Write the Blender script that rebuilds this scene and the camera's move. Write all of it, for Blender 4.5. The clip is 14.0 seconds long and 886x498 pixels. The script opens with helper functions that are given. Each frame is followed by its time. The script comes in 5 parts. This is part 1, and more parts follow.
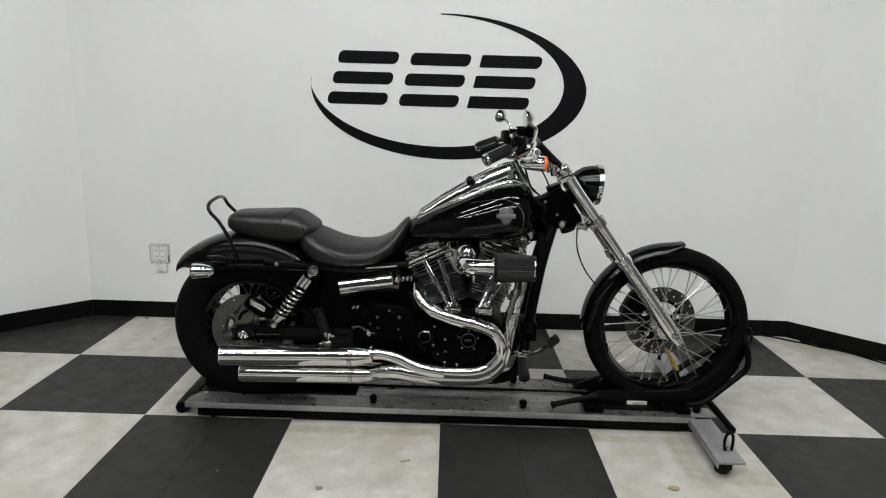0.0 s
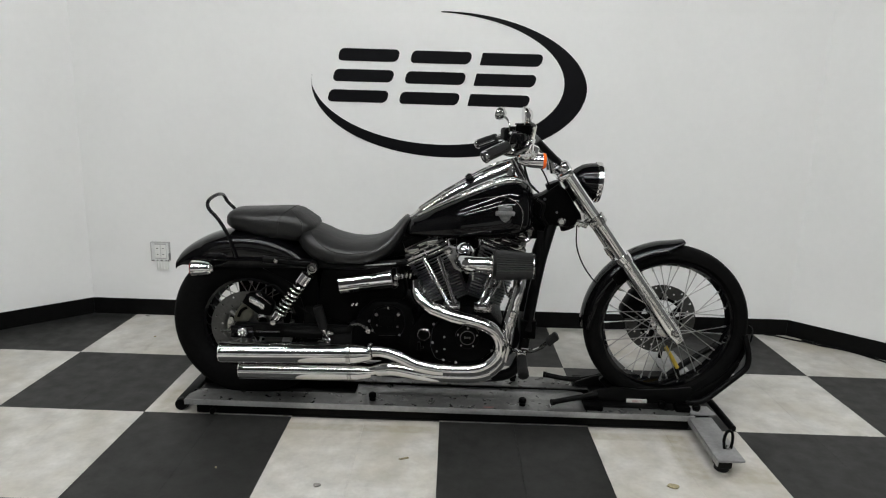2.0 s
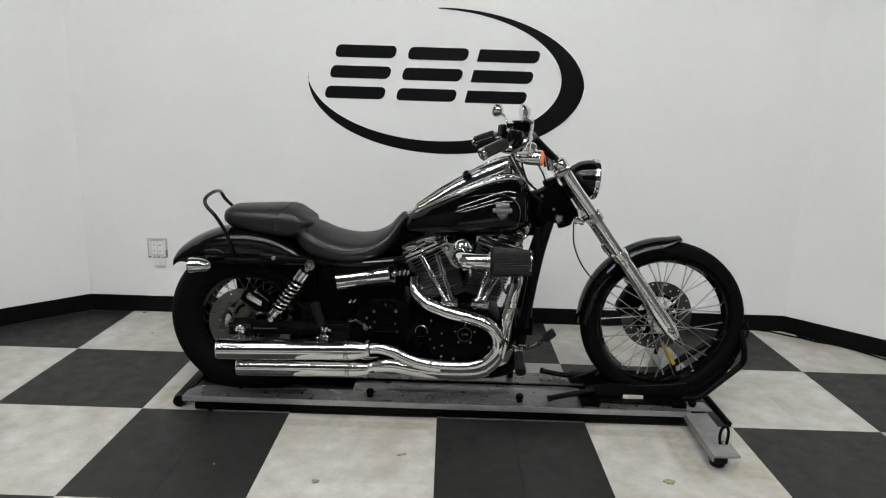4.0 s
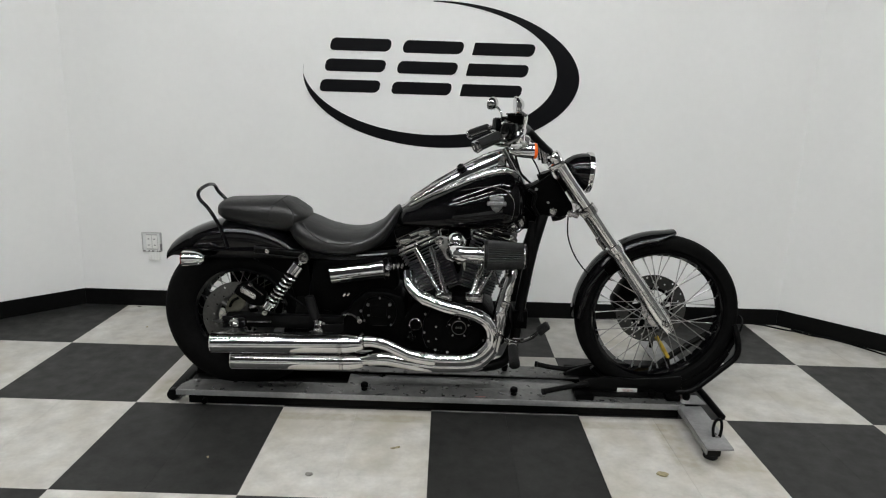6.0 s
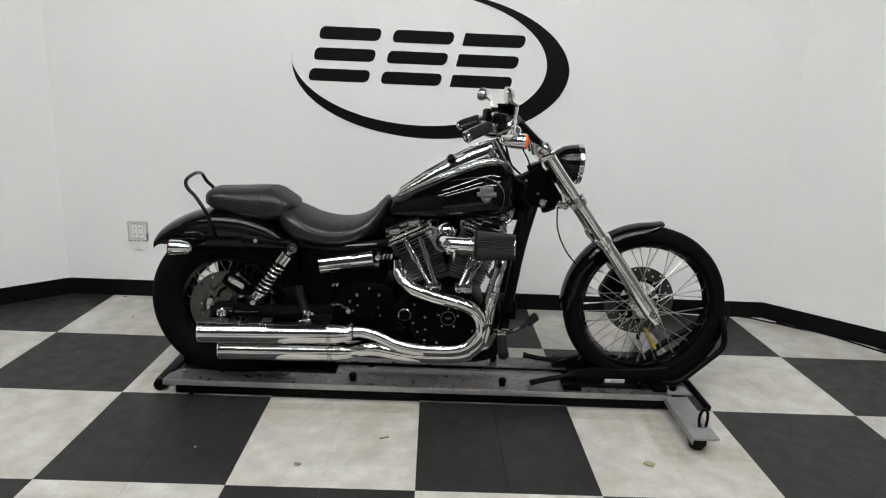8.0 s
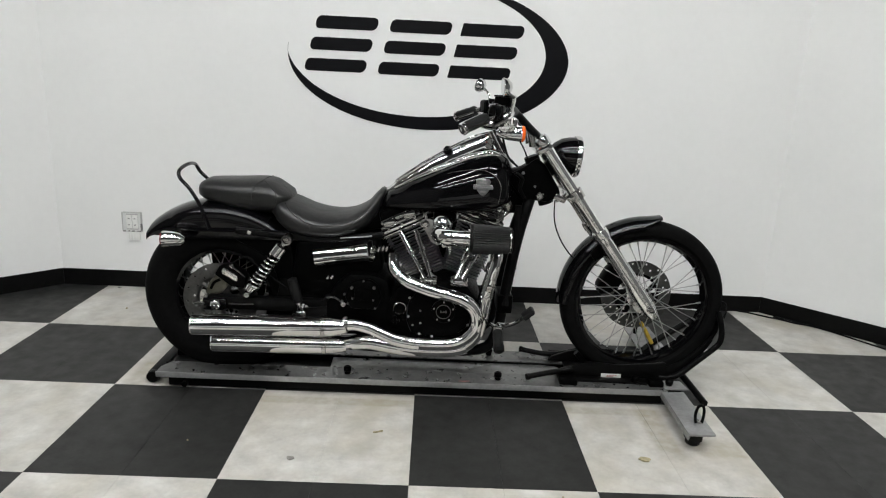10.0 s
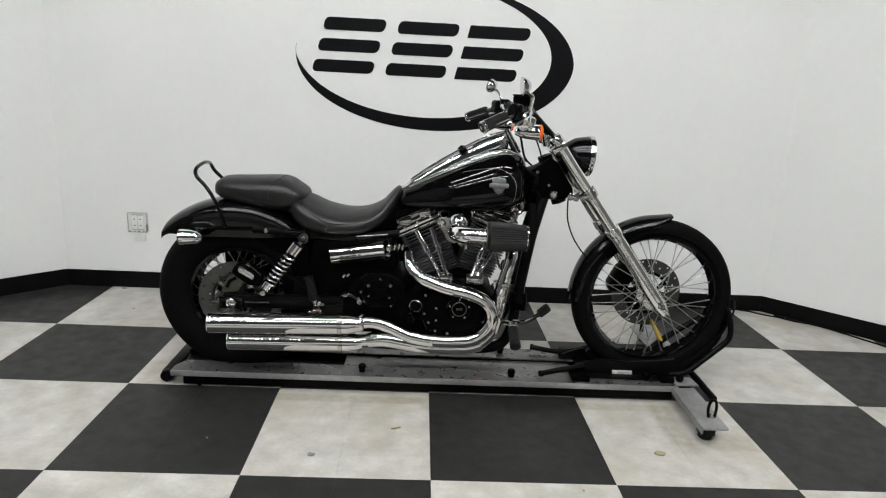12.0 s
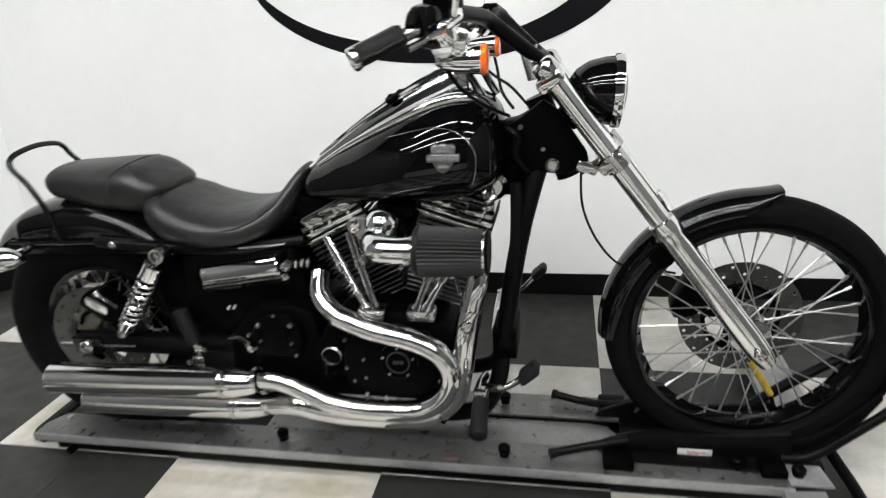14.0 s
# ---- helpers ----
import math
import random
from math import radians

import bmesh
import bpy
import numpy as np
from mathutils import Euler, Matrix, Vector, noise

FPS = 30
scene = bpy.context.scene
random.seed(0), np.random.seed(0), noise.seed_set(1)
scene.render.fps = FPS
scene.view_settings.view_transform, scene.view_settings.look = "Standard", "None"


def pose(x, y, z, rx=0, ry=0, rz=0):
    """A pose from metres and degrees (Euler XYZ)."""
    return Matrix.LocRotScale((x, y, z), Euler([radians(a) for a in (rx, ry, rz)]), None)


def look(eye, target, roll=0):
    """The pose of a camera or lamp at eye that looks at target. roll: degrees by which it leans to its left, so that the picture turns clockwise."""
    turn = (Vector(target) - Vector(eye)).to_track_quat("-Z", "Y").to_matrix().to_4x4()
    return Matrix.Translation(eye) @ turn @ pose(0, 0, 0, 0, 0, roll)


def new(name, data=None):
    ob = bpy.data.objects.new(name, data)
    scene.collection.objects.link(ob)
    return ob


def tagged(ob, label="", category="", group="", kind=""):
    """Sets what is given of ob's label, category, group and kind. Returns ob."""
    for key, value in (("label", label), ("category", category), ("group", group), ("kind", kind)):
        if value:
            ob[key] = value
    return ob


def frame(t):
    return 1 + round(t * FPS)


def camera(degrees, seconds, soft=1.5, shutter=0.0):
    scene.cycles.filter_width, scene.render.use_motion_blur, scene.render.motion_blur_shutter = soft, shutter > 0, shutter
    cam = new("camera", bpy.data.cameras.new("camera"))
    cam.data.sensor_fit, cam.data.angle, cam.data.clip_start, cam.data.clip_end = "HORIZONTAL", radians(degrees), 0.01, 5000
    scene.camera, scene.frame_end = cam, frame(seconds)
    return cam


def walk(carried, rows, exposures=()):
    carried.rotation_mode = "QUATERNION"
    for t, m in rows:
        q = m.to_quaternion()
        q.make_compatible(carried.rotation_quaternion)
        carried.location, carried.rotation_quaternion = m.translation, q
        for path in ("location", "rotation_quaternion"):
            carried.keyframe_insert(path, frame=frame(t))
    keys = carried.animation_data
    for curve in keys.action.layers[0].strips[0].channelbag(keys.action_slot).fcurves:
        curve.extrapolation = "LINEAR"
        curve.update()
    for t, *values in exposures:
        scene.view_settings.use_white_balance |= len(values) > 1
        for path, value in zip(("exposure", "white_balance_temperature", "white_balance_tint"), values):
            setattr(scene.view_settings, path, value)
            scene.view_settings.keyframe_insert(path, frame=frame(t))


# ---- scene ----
cam = camera(68.7, 14.0, 1.15, 0.3)
PATH = [
    (0, (0.613, -2.45, 1.286), (0.603, -0.498, 0.85), 1.7),
    (0.5, (0.624, -2.445, 1.279), (0.603, -0.492, 0.847), 1.5),
    (1, (0.636, -2.441, 1.275), (0.605, -0.49, 0.84), 1.4),
    (1.5, (0.626, -2.447, 1.28), (0.602, -0.496, 0.842), 1.5),
    (2, (0.628, -2.449, 1.277), (0.609, -0.498, 0.84), 1.7),
    (2.5, (0.625, -2.453, 1.291), (0.612, -0.503, 0.846), 1.5),
    (3, (0.624, -2.453, 1.286), (0.614, -0.504, 0.838), 1.7),
    (5.5, (0.633, -2.454, 1.28), (0.627, -0.508, 0.821), 1.8),
    (6, (0.638, -2.452, 1.274), (0.638, -0.507, 0.811), 1.8),
    (6.5, (0.626, -2.455, 1.275), (0.629, -0.511, 0.806), 1.9),
    (7, (0.637, -2.452, 1.28), (0.648, -0.513, 0.789), 2.1),
    (7.5, (0.63, -2.451, 1.272), (0.665, -0.51, 0.79), 2.3),
    (9.8, (0.632, -2.429, 1.259), (0.678, -0.495, 0.752), 2.6),
    (10, (0.641, -2.425, 1.265), (0.686, -0.492, 0.756), 2.8),
    (10.5, (0.641, -2.437, 1.264), (0.688, -0.504, 0.752), 3.1),
    (11, (0.637, -2.44, 1.264), (0.645, -0.503, 0.765), 2.3),
    (11.5, (0.612, -2.442, 1.265), (0.63, -0.504, 0.771), 3.3),
    (12, (0.53, -2.453, 1.242), (0.615, -0.517, 0.748), 3.0),
    (12.5, (0.513, -2.409, 1.22), (0.623, -0.483, 0.692), 3.3),
    (13, (0.667, -2.163, 1.184), (0.709, -0.234, 0.657), 0.1),
    (13.5, (0.900, -1.830, 1.189), (0.660, 0.039, 0.518), 0.0),
    (14, (1.092, -1.388, 1.181), (0.728, 0.453, 0.488), -3.2),
]
walk(cam, [(t, look(eye, target, roll)) for t, eye, target, roll in PATH],
     ((0, 0.0), (6.0, 0.0), (10.0, 0.17), (12.3, 0.17), (12.7, 0.27), (13.0, 0.38), (13.5, 0.49), (14.0, 0.60)))
LAMP_W = 75.0        # the strip lamps' strength

# ---------------------------------------------------------------- world and light
world = bpy.data.worlds.new("world")
scene.world = world
world.use_nodes = True
wb = world.node_tree.nodes["Background"]
wb.inputs[0].default_value = (0.9, 0.95, 1.0, 1)
wb.inputs[1].default_value = 0.05
scene.view_settings.exposure = 0.0

MID = 0.135          # the motorcycle's middle plane
TILE = 0.61          # floor square
WALL_Y = 1.215       # back wall
CEIL = 3.6


# ---------------------------------------------------------------- materials
def material(name, color, rough=0.5, metal=0.0, coat=0.0, spec=0.5, grain=0.0, grain_scale=60.0,
             bump=0.0, bump_scale=200.0, fold=0.0, tint=None, rough_var=0.0, stain=0.0, stain_scale=4.0, rnd=0.0, emit=0.0, placed=False, blotch=None, grime=()):
    m = bpy.data.materials.new(name)
    m.use_nodes = True
    nt = m.node_tree
    n, l = nt.nodes, nt.links
    p = n["Principled BSDF"]
    p.inputs["Base Color"].default_value = (*color, 1)
    p.inputs["Roughness"].default_value = rough
    p.inputs["Metallic"].default_value = metal
    p.inputs["Coat Weight"].default_value = coat
    p.inputs["Coat Roughness"].default_value = 0.03
    p.inputs["Specular IOR Level"].default_value = spec
    if emit:
        p.inputs["Emission Color"].default_value = (*color, 1)
        p.inputs["Emission Strength"].default_value = emit
    tc = n.new("ShaderNodeTexCoord")
    src = tc.outputs["Object"]
    if placed:
        src = n.new("ShaderNodeNewGeometry").outputs["Position"]

    def noise_tex(scale, detail=5.0):
        t = n.new("ShaderNodeTexNoise")
        t.inputs["Scale"].default_value = scale
        t.inputs["Detail"].default_value = detail
        l.new(src, t.inputs["Vector"])
        return t.outputs["Fac"]

    def spread(fac, lo, hi):
        r = n.new("ShaderNodeMapRange")
        r.inputs[1].default_value, r.inputs[2].default_value = 0.3, 0.7
        r.inputs[3].default_value, r.inputs[4].default_value = lo, hi
        l.new(fac, r.inputs[0])
        return r.outputs[0]

    facs = []
    if grain:
        facs.append(spread(noise_tex(grain_scale), 1 - grain, 1 + grain))
    if stain:
        facs.append(spread(noise_tex(stain_scale, 8.0), 1 - stain, 1 + 0.4 * stain))
    if rnd:
        oi = n.new("ShaderNodeObjectInfo")
        r = n.new("ShaderNodeMapRange")
        r.inputs[3].default_value, r.inputs[4].default_value = 1 - rnd, 1 + rnd
        l.new(oi.outputs["Random"], r.inputs[0])
        facs.append(r.outputs[0])
    if facs:
        f = facs[0]
        for g in facs[1:]:
            mm = n.new("ShaderNodeMath")
            mm.operation = "MULTIPLY"
            l.new(f, mm.inputs[0])
            l.new(g, mm.inputs[1])
            f = mm.outputs[0]
        v = n.new("ShaderNodeVectorMath")
        v.operation = "SCALE"
        v.inputs[0].default_value = color
        if tint:
            mx = n.new("ShaderNodeMix")
            mx.data_type = "RGBA"
            mx.inputs[6].default_value = (*color, 1)
            mx.inputs[7].default_value = (*tint, 1)
            l.new(spread(noise_tex(9.0, 7.0), 0.0, 1.0), mx.inputs[0])
            l.new(mx.outputs[2], v.inputs[0])
        l.new(f, v.inputs["Scale"])
        last_color = v.outputs[0]
        if blotch:
            mb = n.new("ShaderNodeMix")
            mb.data_type = "RGBA"
            mb.inputs[7].default_value = (*blotch, 1)
            r = n.new("ShaderNodeMapRange")
            r.inputs[1].default_value, r.inputs[2].default_value = 0.47, 0.75
            r.inputs[4].default_value = 0.75
            l.new(noise_tex(3.1, 9.0), r.inputs[0])
            l.new(r.outputs[0], mb.inputs[0])
            l.new(last_color, mb.inputs[6])
            last_color = mb.outputs[2]
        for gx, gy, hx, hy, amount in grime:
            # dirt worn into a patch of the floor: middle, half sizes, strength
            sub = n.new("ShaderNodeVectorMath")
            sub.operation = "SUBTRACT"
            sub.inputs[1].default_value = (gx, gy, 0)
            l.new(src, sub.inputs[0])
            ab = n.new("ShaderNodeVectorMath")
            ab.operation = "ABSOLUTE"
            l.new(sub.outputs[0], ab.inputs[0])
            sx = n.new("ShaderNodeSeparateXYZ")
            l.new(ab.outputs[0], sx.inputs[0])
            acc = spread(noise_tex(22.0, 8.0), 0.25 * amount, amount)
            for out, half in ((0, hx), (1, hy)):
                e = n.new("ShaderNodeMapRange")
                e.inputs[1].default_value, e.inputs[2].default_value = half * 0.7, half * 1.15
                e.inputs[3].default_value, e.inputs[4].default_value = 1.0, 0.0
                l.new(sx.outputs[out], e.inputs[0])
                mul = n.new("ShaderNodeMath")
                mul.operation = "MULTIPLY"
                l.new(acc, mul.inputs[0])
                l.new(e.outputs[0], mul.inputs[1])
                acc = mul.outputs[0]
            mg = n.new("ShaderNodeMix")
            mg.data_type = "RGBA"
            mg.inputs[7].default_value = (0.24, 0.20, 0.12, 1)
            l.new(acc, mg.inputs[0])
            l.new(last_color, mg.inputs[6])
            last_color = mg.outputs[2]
        l.new(last_color, p.inputs["Base Color"])
    if rough_var:
        l.new(spread(noise_tex(stain_scale * 3), max(rough - rough_var, 0.02), rough + rough_var), p.inputs["Roughness"])
    if bump:
        b = n.new("ShaderNodeBump")
        b.inputs["Strength"].default_value = bump
        b.inputs["Distance"].default_value = 0.002
        l.new(noise_tex(bump_scale), b.inputs["Height"])
        last = b
        if fold:
            b2 = n.new("ShaderNodeBump")
            b2.inputs["Strength"].default_value = fold
            b2.inputs["Distance"].default_value = 0.01
            l.new(noise_tex(16.0, 3.0), b2.inputs["Height"])
            l.new(b.outputs[0], b2.inputs["Normal"])
            last = b2
        l.new(last.outputs[0], p.inputs["Normal"])
    return m


WALL = material("wall paint", (0.80, 0.80, 0.79), 0.55, bump=0.12, bump_scale=350, stain=0.03, stain_scale=1.5, grain=0.01, grain_scale=30)
CEILING = material("dark ceiling paint", (0.015, 0.015, 0.016), 0.9, bump=0.1, bump_scale=120, grain=0.2)
DARK_WALL = material("dark wall paint", (0.012, 0.012, 0.013), 0.8, bump=0.1, bump_scale=120, grain=0.1)
GREY_WALL = material("unseen side wall grey", (0.10, 0.10, 0.10), 0.7, bump=0.1, bump_scale=120, grain=0.06)
BASE = material("black rubber base", (0.003, 0.003, 0.003), 0.5, grain=0.25, grain_scale=40, rough_var=0.1, spec=0.1)
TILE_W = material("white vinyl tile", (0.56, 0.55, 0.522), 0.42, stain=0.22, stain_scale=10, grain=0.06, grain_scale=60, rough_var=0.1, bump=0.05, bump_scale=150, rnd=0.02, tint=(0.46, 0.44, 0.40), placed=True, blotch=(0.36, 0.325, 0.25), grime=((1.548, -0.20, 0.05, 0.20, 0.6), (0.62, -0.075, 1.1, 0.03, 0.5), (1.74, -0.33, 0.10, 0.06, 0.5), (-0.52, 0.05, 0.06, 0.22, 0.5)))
TILE_B = material("charcoal vinyl tile", (0.0195, 0.0195, 0.0185), 0.5, stain=0.25, stain_scale=5, grain=0.15, grain_scale=70, rough_var=0.08, bump=0.06, bump_scale=160, rnd=0.05, spec=0.3, placed=True)
SUBFLOOR = material("subfloor", (0.05, 0.048, 0.045), 0.9, grain=0.2)
VINYL = material("black sign vinyl", (0.004, 0.004, 0.005), 0.38, grain=0.1, grain_scale=20, spec=0.12)
PAINT = material("gloss black paint", (0.002, 0.002, 0.0023), 0.04, spec=0.3, grain=0.1, grain_scale=15)
SATIN = material("satin black", (0.001, 0.001, 0.001), 0.40, grain=0.2, grain_scale=50, bump=0.05, spec=0.03)
WRINKLE = material("black engine coating", (0.001, 0.001, 0.001), 0.44, bump=0.3, bump_scale=700, grain=0.2, spec=0.03)
CHROME = material("chrome", (0.70, 0.695, 0.69), 0.02, metal=1.0, rough_var=0.012, stain=0.08, stain_scale=12)
CHROME_W = material("bare chrome hardware", (0.50, 0.49, 0.48), 0.16, metal=1.0, grain=0.1, grain_scale=80)
HARD_CHROME = material("hard chrome tube", (0.86, 0.86, 0.85), 0.12, metal=1.0, grain=0.05, grain_scale=80, rough_var=0.05)
BRACKET = material("olive grey cast metal", (0.075, 0.072, 0.055), 0.4, metal=0.6, grain=0.2, grain_scale=60)
# Chrome with dark reflections put into its colour, mainly on the rocker covers.
DARK_CHROME = material("darkened chrome", (0.36, 0.355, 0.35), 0.06, metal=1.0, rough_var=0.03, stain=0.2, stain_scale=20)
SPOKE = material("spoke steel", (0.42, 0.42, 0.41), 0.3, metal=1.0, grain=0.1, grain_scale=60)
BOLT = material("dull bolt steel", (0.28, 0.275, 0.27), 0.3, metal=1.0, grain=0.2, grain_scale=90)
ALU = material("polished aluminium", (0.80, 0.80, 0.79), 0.17, metal=1.0, grain=0.06, grain_scale=60, rough_var=0.06)
SLIDER = material("brushed slider aluminium", (0.86, 0.86, 0.85), 0.18, metal=1.0, grain=0.05, grain_scale=70, rough_var=0.05)
# Rear copy of the disc steel; each tone holds what the disc reflects.
DISC_R = material("lighter rear disc steel", (0.13, 0.13, 0.127), 0.36, metal=1.0, grain=0.15, grain_scale=90)
DISC = material("brake disc steel", (0.08, 0.08, 0.078), 0.32, metal=1.0, grain=0.12, grain_scale=90)
RUBBER = material("tyre rubber", (0.003, 0.003, 0.003), 0.72, grain=0.25, grain_scale=60, bump=0.15, bump_scale=300, spec=0.05)
GRIP = material("grip rubber", (0.006, 0.006, 0.006), 0.55, bump=0.2, bump_scale=400, spec=0.15)
LEATHER = material("black vinyl leather", (0.0045, 0.0045, 0.0045), 0.41, fold=0.35, bump=0.3, bump_scale=300, grain=0.2, grain_scale=25, stain=0.15, stain_scale=9, spec=0.5)
FIN = material("fin edges", (0.07, 0.07, 0.07), 0.3, metal=0.9, grain=0.2)
CLEAR = material("clear cover", (0.70, 0.71, 0.70), 0.12, grain=0.04)
STITCH = material("seam thread", (0.03, 0.03, 0.03), 0.7, spec=0.2)
# Rail steel, with the bike's shade put into its darker tone.
STEEL = material("shaded grey painted steel", (0.145, 0.145, 0.142), 0.34, metal=0.65, stain=0.3, stain_scale=9, grain=0.12, grain_scale=70, rough_var=0.12, bump=0.05)
# Lighter copy of STEEL for the tongue plate, without that painted shade.
STEEL_M = material("unshaded worn grey steel", (0.21, 0.21, 0.207), 0.36, metal=0.65, stain=0.3, stain_scale=9, grain=0.12, grain_scale=70, rough_var=0.12, bump=0.05)
# Light steel for outriggers; on rail_lip its brighter front face is painted in.
STEEL_L = material("light grey steel", (0.31, 0.31, 0.31), 0.4, metal=0.5, stain=0.25, stain_scale=10, grain=0.1, grain_scale=70, rough_var=0.1, bump=0.05)
STEEL_D = material("worn dark steel", (0.10, 0.10, 0.10), 0.45, metal=0.5, stain=0.5, stain_scale=8, grain=0.15, rough_var=0.12)
FRAME = material("black powder coat", (0.0025, 0.0025, 0.0025), 0.35, grain=0.2, bump=0.04, spec=0.08)
FILTER = material("filter pleats", (0.024, 0.024, 0.024), 0.65, grain=0.2, grain_scale=120, bump=0.15, spec=0.2)
ORANGE = material("amber lens", (0.85, 0.13, 0.01), 0.15, coat=0.6, grain=0.1, grain_scale=200)
RED = material("dark red lens", (0.16, 0.008, 0.010), 0.15, coat=0.6, grain=0.1, grain_scale=200)
YELLOW = material("yellow strap", (0.50, 0.35, 0.04), 0.6, grain=0.15, grain_scale=90)
LABEL_RED = material("faded red print", (0.30, 0.12, 0.11), 0.5, grain=0.2)
LABEL = material("label sticker", (0.50, 0.50, 0.485), 0.45, grain=0.15, grain_scale=60)
EMBLEM = material("pewter emblem", (0.15, 0.15, 0.15), 0.34, metal=0.9, grain=0.25, grain_scale=200, bump=0.4, bump_scale=300)
PLASTIC_W = material("white plastic", (0.74, 0.74, 0.72), 0.4, grain=0.02)
PLASTIC_D = material("dark grey plastic", (0.16, 0.16, 0.16), 0.5, grain=0.05)
PLASTIC_G = material("grey plastic", (0.45, 0.45, 0.44), 0.45, grain=0.03)
LEAF = material("dry leaf crumb", (0.31, 0.27, 0.16), 0.8, grain=0.3, grain_scale=100)
SCUFF = material("scuff mark", (0.22, 0.21, 0.19), 0.7, grain=0.3, grain_scale=100)
LAMP = material("lamp diffuser", (0.985, 1.0, 0.992), 0.5, emit=LAMP_W)
FIXTURE = material("fixture steel", (0.7, 0.7, 0.7), 0.5)
GLASS = bpy.data.materials.new("headlamp glass")
GLASS.use_nodes = True
GLASS.node_tree.nodes["Principled BSDF"].inputs["Transmission Weight"].default_value = 1.0
GLASS.node_tree.nodes["Principled BSDF"].inputs["Roughness"].default_value = 0.02


# ---------------------------------------------------------------- mesh helpers
def part(name, bm, mat, parent=None, label="", smooth=True, sharp=35):
    """Links a bmesh as one mesh object, under a thing or part when given."""
    if bm.faces:
        bmesh.ops.recalc_face_normals(bm, faces=bm.faces)
    for f in bm.faces:
        f.smooth = smooth
    lim = radians(sharp)
    for e in bm.edges:
        e.smooth = len(e.link_faces) != 2 or e.calc_face_angle(0) < lim
    me = bpy.data.meshes.new(name)
    bm.to_mesh(me)
    bm.free()
    me.materials.append(mat)
    return link(name, me, parent, label)


def link(name, me, parent=None, label="", m=None):
    ob = new(name, me)
    if parent is not None:
        ob.parent = parent
        if parent.data is None:
            ob.matrix_parent_inverse = Matrix.Translation(-parent.location)
    if m is not None:
        ob.matrix_basis = m
    if label:
        ob["label"] = label
    return ob


def thing(name, at, label, category, group="", kind=""):
    ob = new(name)
    ob.location = at
    ob.empty_display_size = 0.05
    return tagged(ob, label, category, group, kind)


def add(bm, other):
    """Moves the geometry of other into bm."""
    me = bpy.data.meshes.new("tmp")
    other.to_mesh(me)
    other.free()
    bm.from_mesh(me)
    bpy.data.meshes.remove(me)
    return bm


def joined(*bms):
    bm = bmesh.new()
    for o in bms:
        add(bm, o)
    return bm


def box(c, s, bevel=0.0, turn=None, seg=2):
    bm = bmesh.new()
    bmesh.ops.create_cube(bm, size=1.0)
    bmesh.ops.scale(bm, vec=s, verts=bm.verts)
    if bevel:
        bmesh.ops.bevel(bm, geom=bm.edges[:], offset=bevel, segments=seg, profile=0.5, affect="EDGES")
    m = Matrix.Translation(c)
    if turn is not None:
        m = m @ turn
    bmesh.ops.transform(bm, matrix=m, verts=bm.verts)
    return bm


def rot(ax, deg):
    return Matrix.Rotation(radians(deg), 4, ax)


def slab(outline, y0, y1, bevel=0.0, seg=2):
    """A plate: an outline in x, z, from y0 to y1."""
    bm = bmesh.new()
    f = bm.faces.new([bm.verts.new((x, y0, z)) for x, z in outline])
    r = bmesh.ops.extrude_face_region(bm, geom=[f])
    bmesh.ops.translate(bm, vec=(0, y1 - y0, 0), verts=[v for v in r["geom"] if isinstance(v, bmesh.types.BMVert)])
    if bevel:
        bmesh.ops.bevel(bm, geom=bm.edges[:], offset=bevel, segments=seg, profile=0.5, affect="EDGES")
    return bm


def flat(outline, z0, z1, bevel=0.0):
    """A plate: an outline in x, y, from z0 to z1."""
    bm = bmesh.new()
    f = bm.faces.new([bm.verts.new((x, y, z0)) for x, y in outline])
    r = bmesh.ops.extrude_face_region(bm, geom=[f])
    bmesh.ops.translate(bm, vec=(0, 0, z1 - z0), verts=[v for v in r["geom"] if isinstance(v, bmesh.types.BMVert)])
    if bevel:
        bmesh.ops.bevel(bm, geom=bm.edges[:], offset=bevel, segments=2, profile=0.5, affect="EDGES")
    return bm


def curve(pts, n=6, closed=False):
    """A smooth line through the points."""
    p = [Vector(q) for q in pts]
    out = []
    k = len(p)
    for i in range(k if closed else k - 1):
        a, b, c, d = (p[(i + j) % k] if closed else p[min(max(i + j, 0), k - 1)] for j in (-1, 0, 1, 2))
        for s in range(n):
            t = s / n
            out.append(0.5 * (2 * b + (c - a) * t + (2 * a - 5 * b + 4 * c - d) * t * t + (3 * b - a - 3 * c + d) * t ** 3))
    if not closed:
        out.append(p[-1])
    return out


